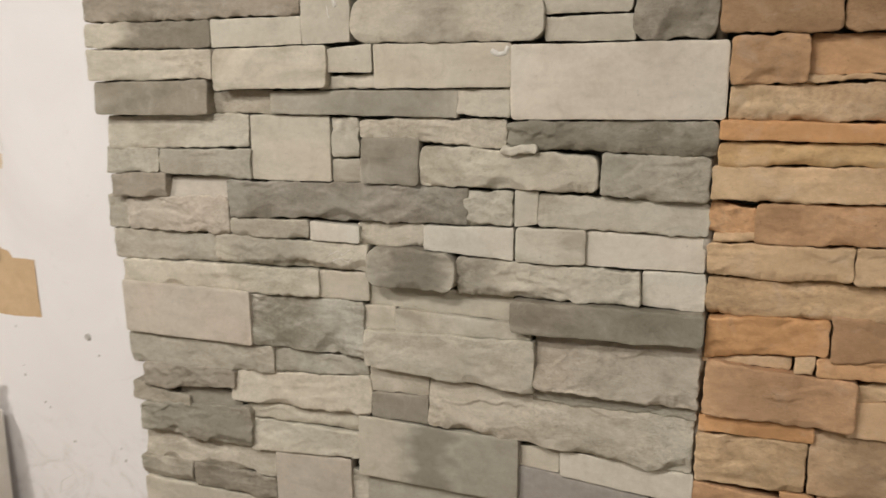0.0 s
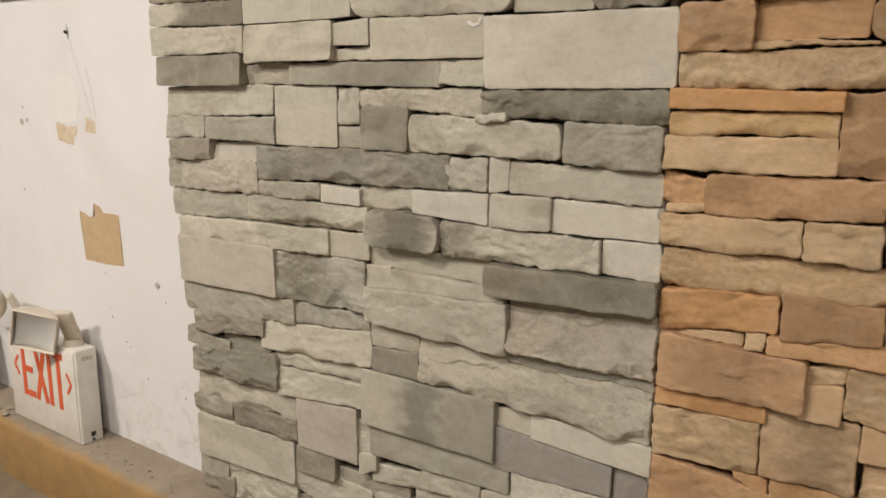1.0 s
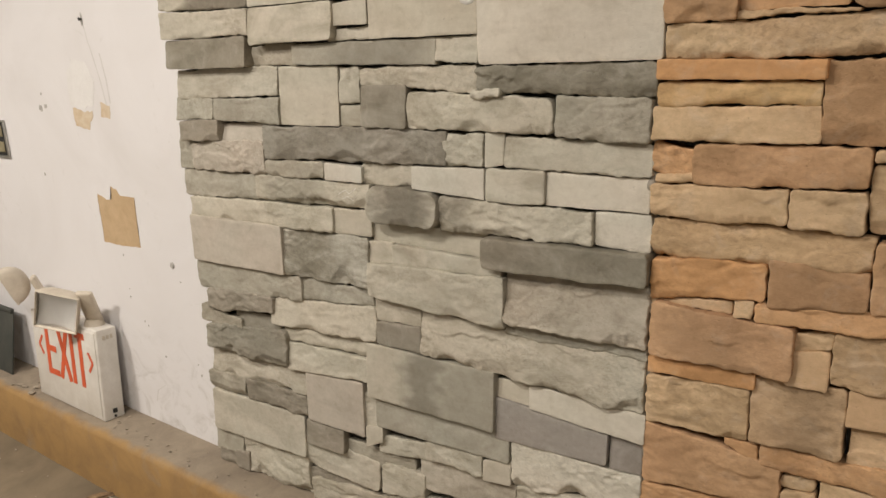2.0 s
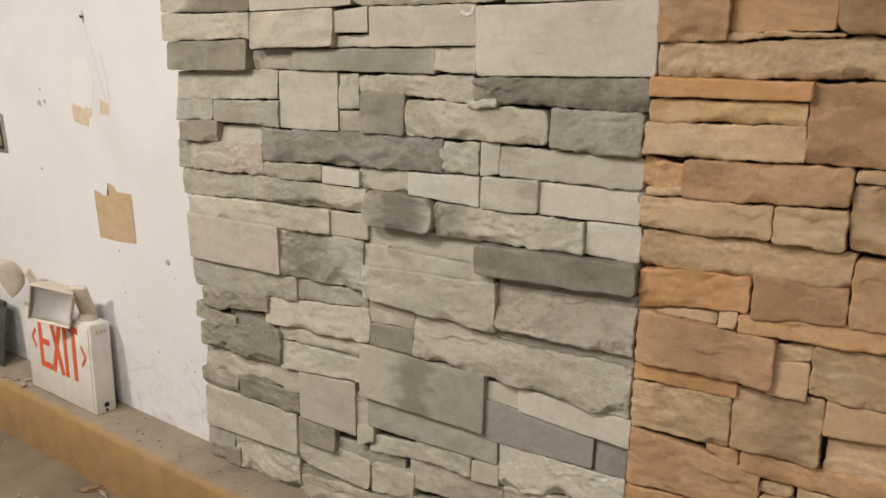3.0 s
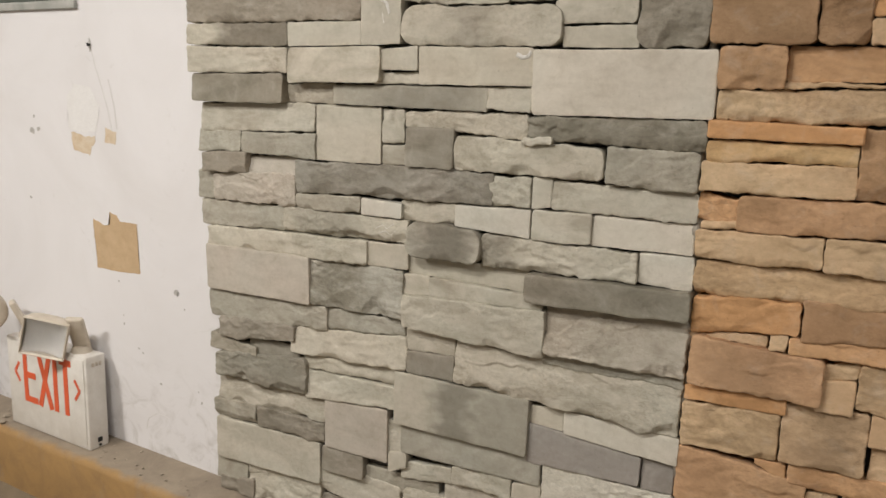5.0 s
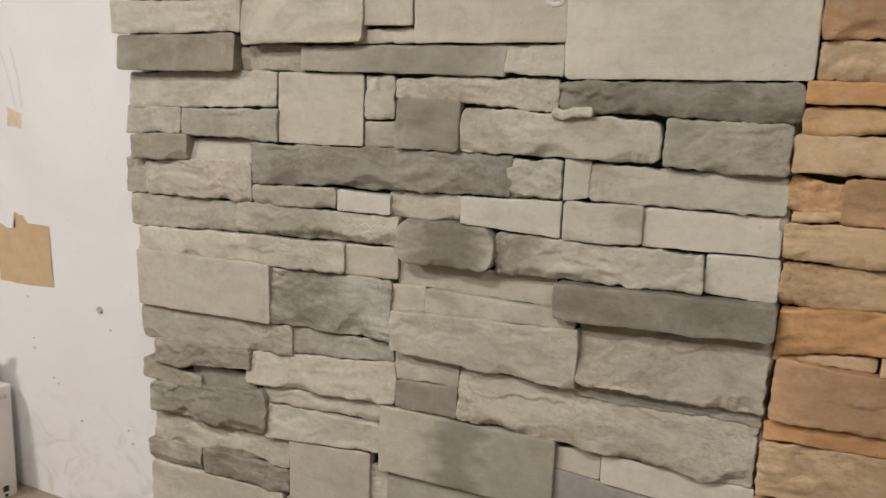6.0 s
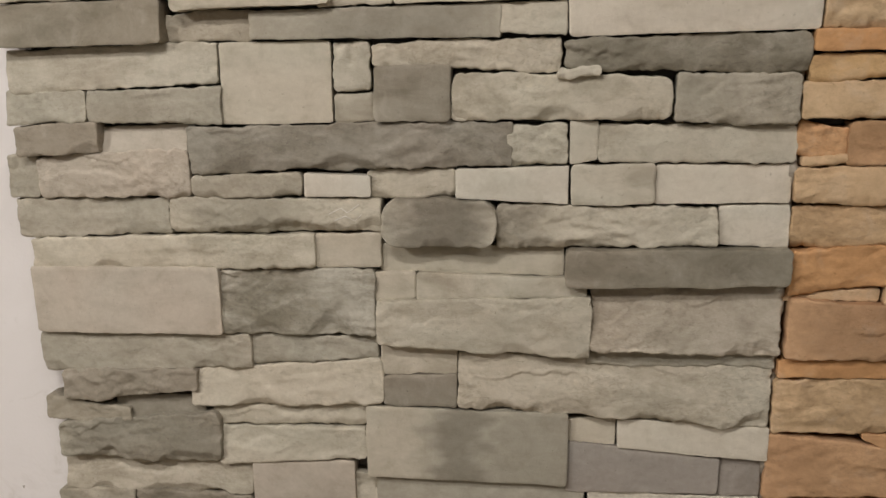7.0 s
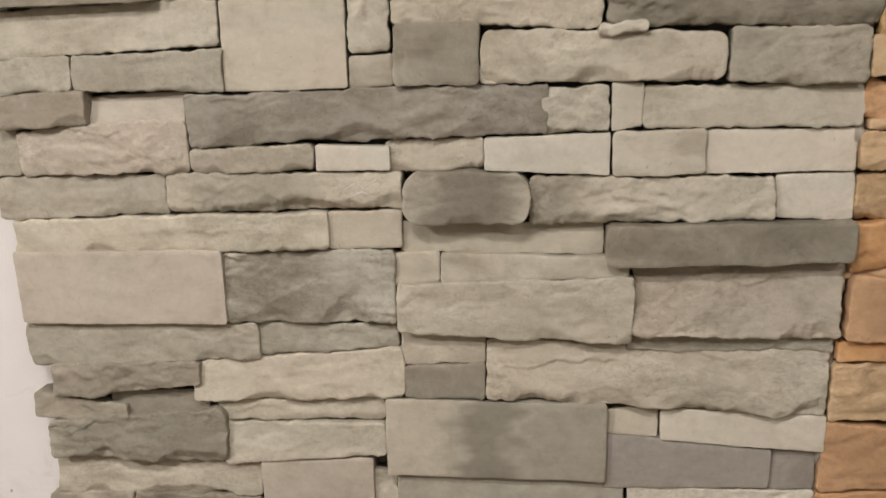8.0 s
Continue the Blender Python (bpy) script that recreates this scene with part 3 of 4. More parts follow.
def stone(owner, x0, x1, bl, br, tl, tr, front, tone, relief, corner, stains=(), lean=0.0):
    """One veneer stone: its left and right ends, the heights of its lower and upper edge at either end, the depth of its face, its
    pigment, how cleft its face is (0 smooth to 3 split), the radius of its corners, the stretches of darker pigment on it
    (from, to, strength along its length, 0 to 1) and how far its upper edge lies back."""
    global stone_count
    stone_count += 1
    seed = stone_count * 7.31
    front = 1.187 + (front - 1.187) * (0.85 if front < 1.171 else 0.62)
    floor_z = KERB_Z + 0.002
    bl, br = max(bl, floor_z), max(br, floor_z)
    gap = 0.0013
    w, hl, hr = x1 - x0 - 2 * gap, tl - bl - 2 * gap, tr - br - 2 * gap
    h = (hl + hr) / 2
    if h < 0.005:
        return None
    xc, zc = (x0 + x1) / 2, (bl + br + tl + tr) / 4
    fine = (0.0042, 0.0032, 0.0025, 0.0021)[relief]
    nx, nz = int(np.clip(w / fine, 14, 190)), int(np.clip(h / fine, 10, 60))
    pick = random.Random(stone_count * 13 + 1)
    u, z, rim = rounded_uv(nx, nz, w, h, corner + pick.uniform(0.0, 0.004) * (relief > 0))
    f = u / w + 0.5
    tall = hl * (1 - f) + hr * f
    v = (bl + tl) / 2 * (1 - f) + (br + tr) / 2 * f - zc + z * tall / h
    g = z / h + 0.5
    # the face: soft swell, then split facets
    soft = 0.7 * smooth2(u * 24, v * 24, seed) + 0.3 * smooth2(u * 70, v * 70, seed + 1)
    warp = 0.006 * smooth2(u * 30, v * 30, seed + 8)
    split = 0.42 * facet2(u * 17 + 8 * warp, (v + warp) * 34, seed + 2) + 0.34 * facet2(u * 44, (v + warp) * 85, seed + 3) + 0.12 * facet2(u * 110, v * 170, seed + 4) \
        + 0.07 * smooth2(u * 240, v * 300, seed + 5)
    lean += pick.uniform(0.001, 0.009) * min(1.0, h / 0.06)
    split *= np.clip(0.75 + 0.8 * smooth2(u * 13, v * 20, seed + 9), 0.15, 1.5)
    y = (0.0006, 0.0010, 0.0013, 0.0013)[relief] * soft + (0.0, 0.0008, 0.0029, 0.0054)[relief] * split + lean * (g - 0.5)
    # under a broken line near the foot the face falls back, here and there
    centre = v - z * tall / h
    for _ in range((0, 0, 1, 2)[relief]):
        k, c, slope = pick.uniform(0, 90), pick.uniform(-0.05, 0.16), pick.uniform(0.3, 0.6)
        line = tall * (c - 0.5 + 0.34 * smooth2(u / 0.055, u * 0 + 0.3, k)) + 0.0045 * jag1(u / 0.019, k + 1) + 0.0022 * jag1(u / 0.0065, k + 2) + centre
        y += np.clip((line - v) * slope, 0, 0.009)
    # and over another it steps back for a stretch
    for _ in range((0, 0, 2, 4)[relief]):
        k = pick.uniform(0, 90)
        line = tall * (pick.uniform(-0.1, 0.38) + pick.uniform(-0.4, 0.4) * (f - 0.5) + 0.25 * smooth2(u / 0.06, u * 0 + 0.3, k)) + 0.004 * jag1(u / 0.017, k + 1) + 0.002 * jag1(u / 0.006, k + 2) + centre
        start, run = pick.uniform(-0.2, 0.6), pick.uniform(0.25, 0.6)
        along = np.clip((f - start) / run, 0, 1)
        y += pick.choice((1, 1, -1)) * pick.uniform(0.0012, 0.0034) * np.clip((v - line) / 0.0018, 0, 1) * np.clip(4 * along * (1 - along), 0, 1)
    # chipped and rounded arrises
    crumb = (0.0012, 0.0020, 0.0030, 0.0038)[relief]
    chips = np.clip(facet2(u * 46, v * 60, seed + 6) + 0.5 * facet2(u * 140, v * 140, seed + 7) - 0.28, 0, 1)
    y += crumb * chips * np.exp(-rim / 0.0042)
    edge = (0.0012, 0.0016, 0.0019, 0.0021)[relief] * (1 + 0.5 * smooth2(u * 28, v * 28, seed + 51))
    e = np.clip(1 - rim / edge, 0, 1)
    y += edge * 0.7 * (1 - np.sqrt(1 - e * e))
    # wandering outline, pressed slightly over the joints
    wob = (0.0011, 0.0016, 0.0026, 0.0034)[relief]
    upper, lower = np.exp(-(1 - g) * h / 0.010), np.exp(-g * h / 0.010)
    right, left = np.exp(-(1 - f) * w / 0.010), np.exp(-f * w / 0.010)

    def stray(s, key):
        return wob * (0.1 + 0.9 * smooth2(s * 18, s * 0 + 0.5, seed + key) + 0.6 * jag1(s * 75, seed + key + 1) + 0.35 * jag1(s * 210, seed + key + 2))
    pz = v + upper * stray(u, 11) - lower * stray(u, 15)
    px = u + 0.8 * (right * stray(v, 19) - left * stray(v, 23))
    m = nx * nz
    verts = np.stack([px.ravel(), y.ravel(), pz.ravel()], 1)
    ids = np.arange(m).reshape(nx, nz)
    quads = np.stack([ids[:-1, :-1], ids[1:, :-1], ids[1:, 1:], ids[:-1, 1:]], -1).reshape(-1, 4)
    loop = np.concatenate([ids[:, 0], ids[-1, 1:], ids[-2::-1, -1], ids[0, -2:0:-1]])
    ring = verts[loop]
    backs = ring.copy()
    backs[:, 1] = WALL_Y - 0.006 - front
    n = len(loop)
    a = m + np.arange(n)
    b = a + n
    skirt = np.stack([a, b, np.roll(b, -1), np.roll(a, -1)], 1)
    faces = quads.tolist() + skirt.tolist() + [b[::-1].tolist()]
    me = bpy.data.meshes.new("stone")
    me.from_pydata(np.concatenate([verts, ring, backs]).tolist(), [], faces)
    me.polygons.foreach_set("use_smooth", np.ones(len(me.polygons), dtype=bool))
    me.materials.append(STONE)
    # darker pigment in its stretches, paler rubbed arrises
    dark = np.zeros_like(u)
    ragged = (0.022 * smooth2(u * 22, v * 45, seed + 31) + 0.010 * smooth2(u * 70, v * 170, seed + 32)) / w
    for s0, s1, strength in stains:
        d = np.minimum(f + ragged - s0, s1 - f - ragged)
        dark = np.maximum(dark, strength * np.clip(0.5 + d * w / 0.05, 0, 1))
    rubbed = np.exp(-rim / 0.004) * np.clip(0.35 + smooth2(u * 45, v * 45, seed + 41), 0, 1)
    for key, field in (("stain", dark), ("rubbed", rubbed), ("cleft", np.clip((0.05, 0.3, 0.7, 1.0)[relief] * (0.8 + 0.6 * smooth2(u * 18, v * 26, seed + 61)), 0, 1))):
        at = me.attributes.new(key, "FLOAT", "POINT")
        flat = field.ravel()
        at.data.foreach_set("value", np.concatenate([flat, flat[loop], flat[loop] * 0]).astype(np.float32))
    ob = new("stone", me)
    ob.parent = owner
    ob.location = Vector((xc, front, zc)) - owner.location
    rng = random.Random(stone_count)
    lift, warm = rng.uniform(0.95, 1.05), rng.uniform(-0.010, 0.012)
    clouded = 0.2 if stains or relief == 0 else 1.0 if tone == GALE else rng.uniform(0.2, 0.65)
    ob.color = (tone[0] * lift * (1 + warm), tone[1] * lift, tone[2] * lift * (1 - warm), clouded)
    return ob


def mortar_bed(owner, x0, x1, z0, z1, seed, depth):
    """Rough mortar behind the stones, seen in the joints."""
    nx, nz = int((x1 - x0) / 0.012), int((z1 - z0) / 0.012)
    bm = bmesh.new()
    rows = []
    for i in range(nx + 1):
        row = []
        for k in range(nz + 1):
            x, z = x0 + (x1 - x0) * i / nx, z0 + (z1 - z0) * k / nz
            d = noise.noise(Vector((x * 40, z * 40, seed))) * 0.003
            rim = i in (0, nx) or k in (0, nz)
            row.append(bm.verts.new((x, WALL_Y - 0.0005 if rim else depth + d * 0.6, z)))
        rows.append(row)
    for i in range(nx):
        for k in range(nz):
            bm.faces.new((rows[i][k], rows[i + 1][k], rows[i + 1][k + 1], rows[i][k + 1])).smooth = True
    bm.transform(Matrix.Translation(-owner.location))
    part("mortar_bed", bm, MORTAR, owner, "rough grey mortar showing in the joints")


def mortar_seam(owner, x, z0, z1, seed):
    """Lumpy mortar pressed out of the upright joint between the two panels."""
    bm = bmesh.new()
    rows = []
    n = int((z1 - z0) / 0.006)
    for k in range(n + 1):
        z = z0 + (z1 - z0) * k / n
        lump = 0.5 + 0.5 * noise.noise(Vector((seed, z * 16, 0))) + 0.25 * noise.noise(Vector((seed, z * 70, 4)))
        front = 1.220 - 0.036 * max(0.0, min(1.0, lump))
        row = []
        for i, f in enumerate((-1, -0.6, 0, 0.6, 1)):
            rough = 0.003 * noise.noise(Vector((f * 3, z * 110, seed)))
            row.append(bm.verts.new((x + f * 0.009, front + 0.006 * f * f + rough if abs(f) < 1 else 1.228, z)))
        rows.append(row)
    for a, b in zip(rows, rows[1:]):
        for i in range(4):
            bm.faces.new((a[i], a[i + 1], b[i + 1], b[i])).smooth = True
    bmesh.ops.recalc_face_normals(bm, faces=bm.faces[:])
    bm.transform(Matrix.Translation(-owner.location))
    part("mortar_seam", bm, SEAM, owner, "lumpy grey mortar in the upright joint")


mortar_seam(grey_panel, -0.0868, KERB_Z + 0.002, 1.53, 8.0)
mortar_bed(grey_panel, -1.225, -0.085, KERB_Z + 0.002, 1.53, 1.0, 1.222)
mortar_bed(tan_panel, -0.084, 0.335, KERB_Z + 0.002, 1.53, 4.0, 1.222)

# stones of the grey panel
stone(grey_panel, -1.239, -0.997, 1.454, 1.450, 1.528, 1.521, 1.184, MID, 2, 0.003)
stone(grey_panel, -0.998, -0.913, 1.449, 1.449, 1.518, 1.517, 1.196, DARK, 2, 0.003)
stone(grey_panel, -0.913, -0.599, 1.455, 1.448, 1.517, 1.505, 1.184, LIGHT, 1, 0.003)
stone(grey_panel, -0.598, -0.311, 1.447, 1.446, 1.503, 1.501, 1.184, MID, 2, 0.003)
stone(grey_panel, -0.311, -0.205, 1.445, 1.443, 1.500, 1.500, 1.196, LIGHT, 2, 0.003)
stone(grey_panel, -1.264, -0.769, 1.389, 1.387, 1.458, 1.449, 1.184, BROWN, 3, 0.003)
drip_stone = stone(grey_panel, -0.769, -0.672, 1.338, 1.340, 1.451, 1.449, 1.184, LIGHT, 0, 0.003)
stone(grey_panel, -1.269, -0.963, 1.340, 1.335, 1.388, 1.387, 1.184, LIGHT, 2, 0.004, [(0.36, 1.2, 0.9)])
stone(grey_panel, -0.962, -0.768, 1.336, 1.338, 1.387, 1.387, 1.184, LIGHT, 0, 0.003)
stone(grey_panel, -0.679, -0.574, 1.421, 1.412, 1.444, 1.447, 1.208, MID, 3, 0.004)
stone(grey_panel, -0.574, -0.444, 1.421, 1.420, 1.447, 1.448, 1.196, MID, 2, 0.003)
stone(grey_panel, -0.444, -0.206, 1.412, 1.419, 1.446, 1.445, 1.196, LIGHT, 3, 0.004)
stone(grey_panel, -0.574, -0.444, 1.412, 1.409, 1.421, 1.420, 1.196, LIGHT, 1, 0.001)
stone(grey_panel, -0.672, -0.336, 1.337, 1.335, 1.414, 1.407, 1.184, LIGHT, 2, 0.026, [(0.30, 0.60, 0.45)])
stone(grey_panel, -0.356, -0.207, 1.373, 1.372, 1.417, 1.419, 1.196, LIGHT, 1, 0.006)
stone(grey_panel, -0.340, -0.202, 1.333, 1.331, 1.371, 1.372, 1.196, LIGHT, 0, 0.003)
stone(grey_panel, -0.206, -0.087, 1.332, 1.331, 1.475, 1.469, 1.184, STORM, 3, 0.020)
stone(grey_panel, -1.264, -0.960, 1.279, 1.282, 1.340, 1.334, 1.172, LIGHT, 2, 0.004)
stone(grey_panel, -1.256, -0.976, 1.213, 1.216, 1.278, 1.281, 1.172, DARK, 1, 0.004)
stone(grey_panel, -0.960, -0.719, 1.261, 1.266, 1.335, 1.339, 1.172, LIGHT, 1, 0.007)
stone(grey_panel, -0.725, -0.634, 1.290, 1.289, 1.332, 1.339, 1.184, LIGHT, 0, 0.003)
stone(grey_panel, -0.746, -0.633, 1.261, 1.263, 1.286, 1.289, 1.196, LIGHT, 2, 0.002)
chipped_stone = stone(grey_panel, -0.633, -0.390, 1.263, 1.265, 1.337, 1.335, 1.184, LIGHT, 0, 0.004)
stone(grey_panel, -0.982, -0.846, 1.218, 1.218, 1.259, 1.263, 1.208, MID, 2, 0.003)
stone(grey_panel, -0.846, -0.482, 1.218, 1.216, 1.260, 1.264, 1.190, COOL, 1, 0.003, [(0.3, 0.9, 0.35)])
stone(grey_panel, -0.486, -0.393, 1.223, 1.217, 1.263, 1.265, 1.190, LIGHT, 2, 0.003)
stone(grey_panel, -0.393, -0.071, 1.215, 1.219, 1.332, 1.331, 1.184, PALE, 0, 0.006)
stone(grey_panel, -1.246, -0.899, 1.144, 1.157, 1.212, 1.218, 1.196, LIGHT, 2, 0.004)
stone(grey_panel, -0.899, -0.727, 1.097, 1.100, 1.217, 1.218, 1.196, LIGHT, 0, 0.004)
stone(grey_panel, -1.252, -1.114, 1.096, 1.102, 1.152, 1.152, 1.184, MID, 2, 0.004)
stone(grey_panel, -1.114, -0.895, 1.101, 1.098, 1.149, 1.156, 1.184, MID, 2, 0.004)
stone(grey_panel, -0.727, -0.668, 1.143, 1.146, 1.217, 1.216, 1.196, LIGHT, 3, 0.004)
stone(grey_panel, -0.727, -0.667, 1.099, 1.101, 1.143, 1.146, 1.196, MID, 1, 0.003)
stone(grey_panel, -0.668, -0.399, 1.179, 1.168, 1.213, 1.218, 1.196, LIGHT, 3, 0.003)
stone(grey_panel, -0.666, -0.553, 1.102, 1.102, 1.181, 1.184, 1.184, STORM, 1, 0.004)
stone(grey_panel, -0.553, -0.250, 1.104, 1.103, 1.173, 1.163, 1.184, LIGHT, 2, 0.016)
stone(grey_panel, -0.408, -0.344, 1.158, 1.164, 1.174, 1.179, 1.172, LIGHT, 2, 0.004)
stone(grey_panel, -0.399, -0.079, 1.171, 1.164, 1.214, 1.219, 1.184, DARK, 3, 0.006)
stone(grey_panel, -0.249, -0.086, 1.098, 1.098, 1.167, 1.165, 1.184, MID, 3, 0.004)
stone(grey_panel, -1.240, -1.097, 1.050, 1.055, 1.098, 1.104, 1.172, STORM, 2, 0.004)
stone(grey_panel, -1.270, -1.215, 0.981, 0.982, 1.049, 1.050, 1.196, MID, 2, 0.004)
stone(grey_panel, -1.123, -0.957, 1.040, 1.050, 1.094, 1.099, 1.198, ROSE, 1, 0.002, [], 0.010)
stone(grey_panel, -1.215, -0.957, 0.983, 0.987, 1.049, 1.065, 1.184, ROSE, 3, 0.006)
stone(grey_panel, -0.957, -0.464, 1.021, 1.041, 1.097, 1.104, 1.184, (0.335, 0.322, 0.282), 3, 0.004)
stone(grey_panel, -0.957, -0.778, 0.987, 0.990, 1.021, 1.028, 1.184, MID, 2, 0.005)
stone(grey_panel, -0.778, -0.674, 0.990, 0.991, 1.028, 1.025, 1.184, (0.585, 0.572, 0.512), 0, 0.003)
stone(grey_panel, -0.684, -0.550, 0.990, 0.992, 1.032, 1.037, 1.196, LIGHT, 2, 0.003)
stone(grey_panel, -0.550, -0.386, 0.991, 0.985, 1.036, 1.041, 1.184, PALE, 0, 0.002)
stone(grey_panel, -0.475, -0.388, 1.038, 1.040, 1.096, 1.103, 1.188, LIGHT, 3, 0.003)
stone(grey_panel, -0.388, -0.347, 1.041, 1.048, 1.103, 1.102, 1.193, LIGHT, 0, 0.002)
stone(grey_panel, -0.350, -0.085, 1.044, 1.045, 1.099, 1.097, 1.196, LIGHT, 2, 0.004)
stone(grey_panel, -0.385, -0.267, 0.984, 0.986, 1.042, 1.046, 1.184, LIGHT, 1, 0.003)
stone(grey_panel, -0.270, -0.087, 0.985, 0.990, 1.044, 1.045, 1.196, PALE, 0, 0.003)
stone(grey_panel, -1.265, -0.999, 0.916, 0.927, 0.981, 0.987, 1.196, MID, 2, 0.004)
scratched_stone = stone(grey_panel, -0.998, -0.660, 0.929, 0.938, 0.987, 0.991, 1.184, LIGHT, 3, 0.006, [(0.1, 0.6, 0.4)])
stone(grey_panel, -1.244, -0.765, 0.867, 0.878, 0.918, 0.935, 1.186, LIGHT, 2, 0.004)
stone(grey_panel, -0.770, -0.662, 0.878, 0.884, 0.934, 0.938, 1.197, LIGHT, 1, 0.004)
stone(grey_panel, -0.660, -0.487, 0.919, 0.919, 0.990, 0.992, 1.170, MID, 2, 0.022, [(0.15, 0.85, 0.75)])
stone(grey_panel, -0.668, -0.390, 0.875, 0.874, 0.919, 0.918, 1.210, LIGHT, 0, 0.003)
stone(grey_panel, -0.491, -0.179, 0.918, 0.928, 0.985, 0.984, 1.184, LIGHT, 3, 0.005, [(-0.2, 0.22, 0.55)])
stone(grey_panel, -0.181, -0.084, 0.929, 0.927, 0.986, 0.990, 1.196, PALE, 1, 0.004)
stone(grey_panel, -1.250, -0.923, 0.758, 0.766, 0.873, 0.879, 1.176, ROSE, 0, 0.006)
stone(grey_panel, -0.930, -0.675, 0.766, 0.770, 0.872, 0.881, 1.188, GALE, 3, 0.007)
stone(grey_panel, -0.680, -0.612, 0.825, 0.833, 0.875, 0.879, 1.199, LIGHT, 1, 0.003)
stone(grey_panel, -0.612, -0.356, 0.833, 0.847, 0.877, 0.875, 1.187, LIGHT, 1, 0.003)
stone(grey_panel, -0.674, -0.349, 0.761, 0.751, 0.832, 0.849, 1.172, LIGHT, 2, 0.003)
stone(grey_panel, -0.390, -0.081, 0.863, 0.876, 0.922, 0.930, 1.167, DARK, 1, 0.006, [], -0.004)
stone(grey_panel, -0.353, -0.084, 0.764, 0.767, 0.865, 0.874, 1.188, TAUPE, 3, 0.004, [], 0.012)
stone(grey_panel, -1.257, -0.882, 0.680, 0.706, 0.758, 0.767, 1.191, MID, 2, 0.007)
stone(grey_panel, -0.889, -0.674, 0.713, 0.733, 0.766, 0.770, 1.202, COOL, 2, 0.003)
stone(grey_panel, -1.224, -0.978, 0.632, 0.662, 0.692, 0.704, 1.180, STORM, 3, 0.006)
stone(grey_panel, -1.270, -1.106, 0.592, 0.600, 0.638, 0.624, 1.194, MID, 2, 0.005)
stone(grey_panel, -1.139, -0.976, 0.581, 0.617, 0.643, 0.651, 1.208, STORM, 1, 0.003)
stone(grey_panel, -0.994, -0.667, 0.635, 0.655, 0.701, 0.734, 1.192, LIGHT, 2, 0.006)
stone(grey_panel, -1.247, -0.946, 0.528, 0.536, 0.592, 0.628, 1.182, MID, 3, 0.010, [(0.05, 1.1, 0.5)])
stone(grey_panel, -0.966, -0.699, 0.601, 0.611, 0.636, 0.652, 1.206, LIGHT, 2, 0.004)
stone(grey_panel, -0.957, -0.699, 0.529, 0.559, 0.601, 0.611, 1.194, LIGHT, 2, 0.005)
stone(grey_panel, -0.674, -0.550, 0.704, 0.713, 0.762, 0.759, 1.202, LIGHT, 1, 0.003)
stone(grey_panel, -0.670, -0.550, 0.655, 0.657, 0.705, 0.716, 1.192, STORM, 1, 0.003)
stone(grey_panel, -0.550, -0.087, 0.658, 0.653, 0.751, 0.748, 1.191, LIGHT, 3, 0.004, [], 0.012)
stone(grey_panel, -0.356, -0.084, 0.737, 0.743, 0.763, 0.767, 1.202, COOL, 2, 0.004)
stone(grey_panel, -0.699, -0.378, 0.531, 0.538, 0.654, 0.659, 1.182, LIGHT, 0, 0.004, [(0.34, 0.62, 0.75), (0.6, 1.2, 0.45)])
stone(grey_panel, -0.391, -0.307, 0.608, 0.607, 0.642, 0.656, 1.206, LIGHT, 0, 0.003)
stone(grey_panel, -0.306, -0.084, 0.605, 0.597, 0.654, 0.653, 1.193, PALE, 0, 0.004)
stone(grey_panel, -0.383, -0.152, 0.523, 0.537, 0.611, 0.597, 1.194, SLATE, 0, 0.004)
stone(grey_panel, -0.152, -0.090, 0.531, 0.535, 0.599, 0.597, 1.206, SLATE, 1, 0.003)
stone(grey_panel, -1.254, -0.903, 0.455, 0.470, 0.528, 0.536, 1.206, LIGHT, 3, 0.004)
stone(grey_panel, -1.267, -1.121, 0.404, 0.413, 0.459, 0.469, 1.194, MID, 2, 0.004)
stone(grey_panel, -1.118, -0.902, 0.412, 0.418, 0.469, 0.472, 1.194, STORM, 3, 0.004)
stone(grey_panel, -0.902, -0.722, 0.416, 0.422, 0.537, 0.553, 1.194, ROSE, 0, 0.004)
stone(grey_panel, -0.731, -0.687, 0.448, 0.456, 0.529, 0.530, 1.206, LIGHT, 3, 0.003)
stone(grey_panel, -0.722, -0.671, 0.400, 0.423, 0.453, 0.463, 1.194, LIGHT, 0, 0.003)
stone(grey_panel, -0.687, -0.350, 0.460, 0.476, 0.531, 0.537, 1.194, COOL, 1, 0.006)
stone(grey_panel, -1.267, -0.919, 0.290, 0.309, 0.405, 0.418, 1.194, LIGHT, 1, 0.006)
stone(grey_panel, -0.914, -0.792, 0.351, 0.356, 0.415, 0.419, 1.194, STORM, 1, 0.004)
stone(grey_panel, -1.280, -1.167, 0.222, 0.240, 0.290, 0.293, 1.206, MID, 1, 0.004)
stone(grey_panel, -1.265, -1.143, 0.197, 0.197, 0.234, 0.254, 1.194, STORM, 2, 0.004)
stone(grey_panel, -1.167, -0.927, 0.197, 0.197, 0.294, 0.308, 1.206, LIGHT, 3, 0.004)
stone(grey_panel, -0.928, -0.696, 0.291, 0.289, 0.366, 0.364, 1.206, LIGHT, 2, 0.006)
stone(grey_panel, -0.813, -0.594, 0.322, 0.359, 0.392, 0.400, 1.218, MID, 2, 0.004)
stone(grey_panel, -0.691, -0.558, 0.394, 0.412, 0.435, 0.455, 1.206, LIGHT, 2, 0.003)
stone(grey_panel, -0.557, -0.414, 0.423, 0.427, 0.465, 0.473, 1.194, LIGHT, 2, 0.003)
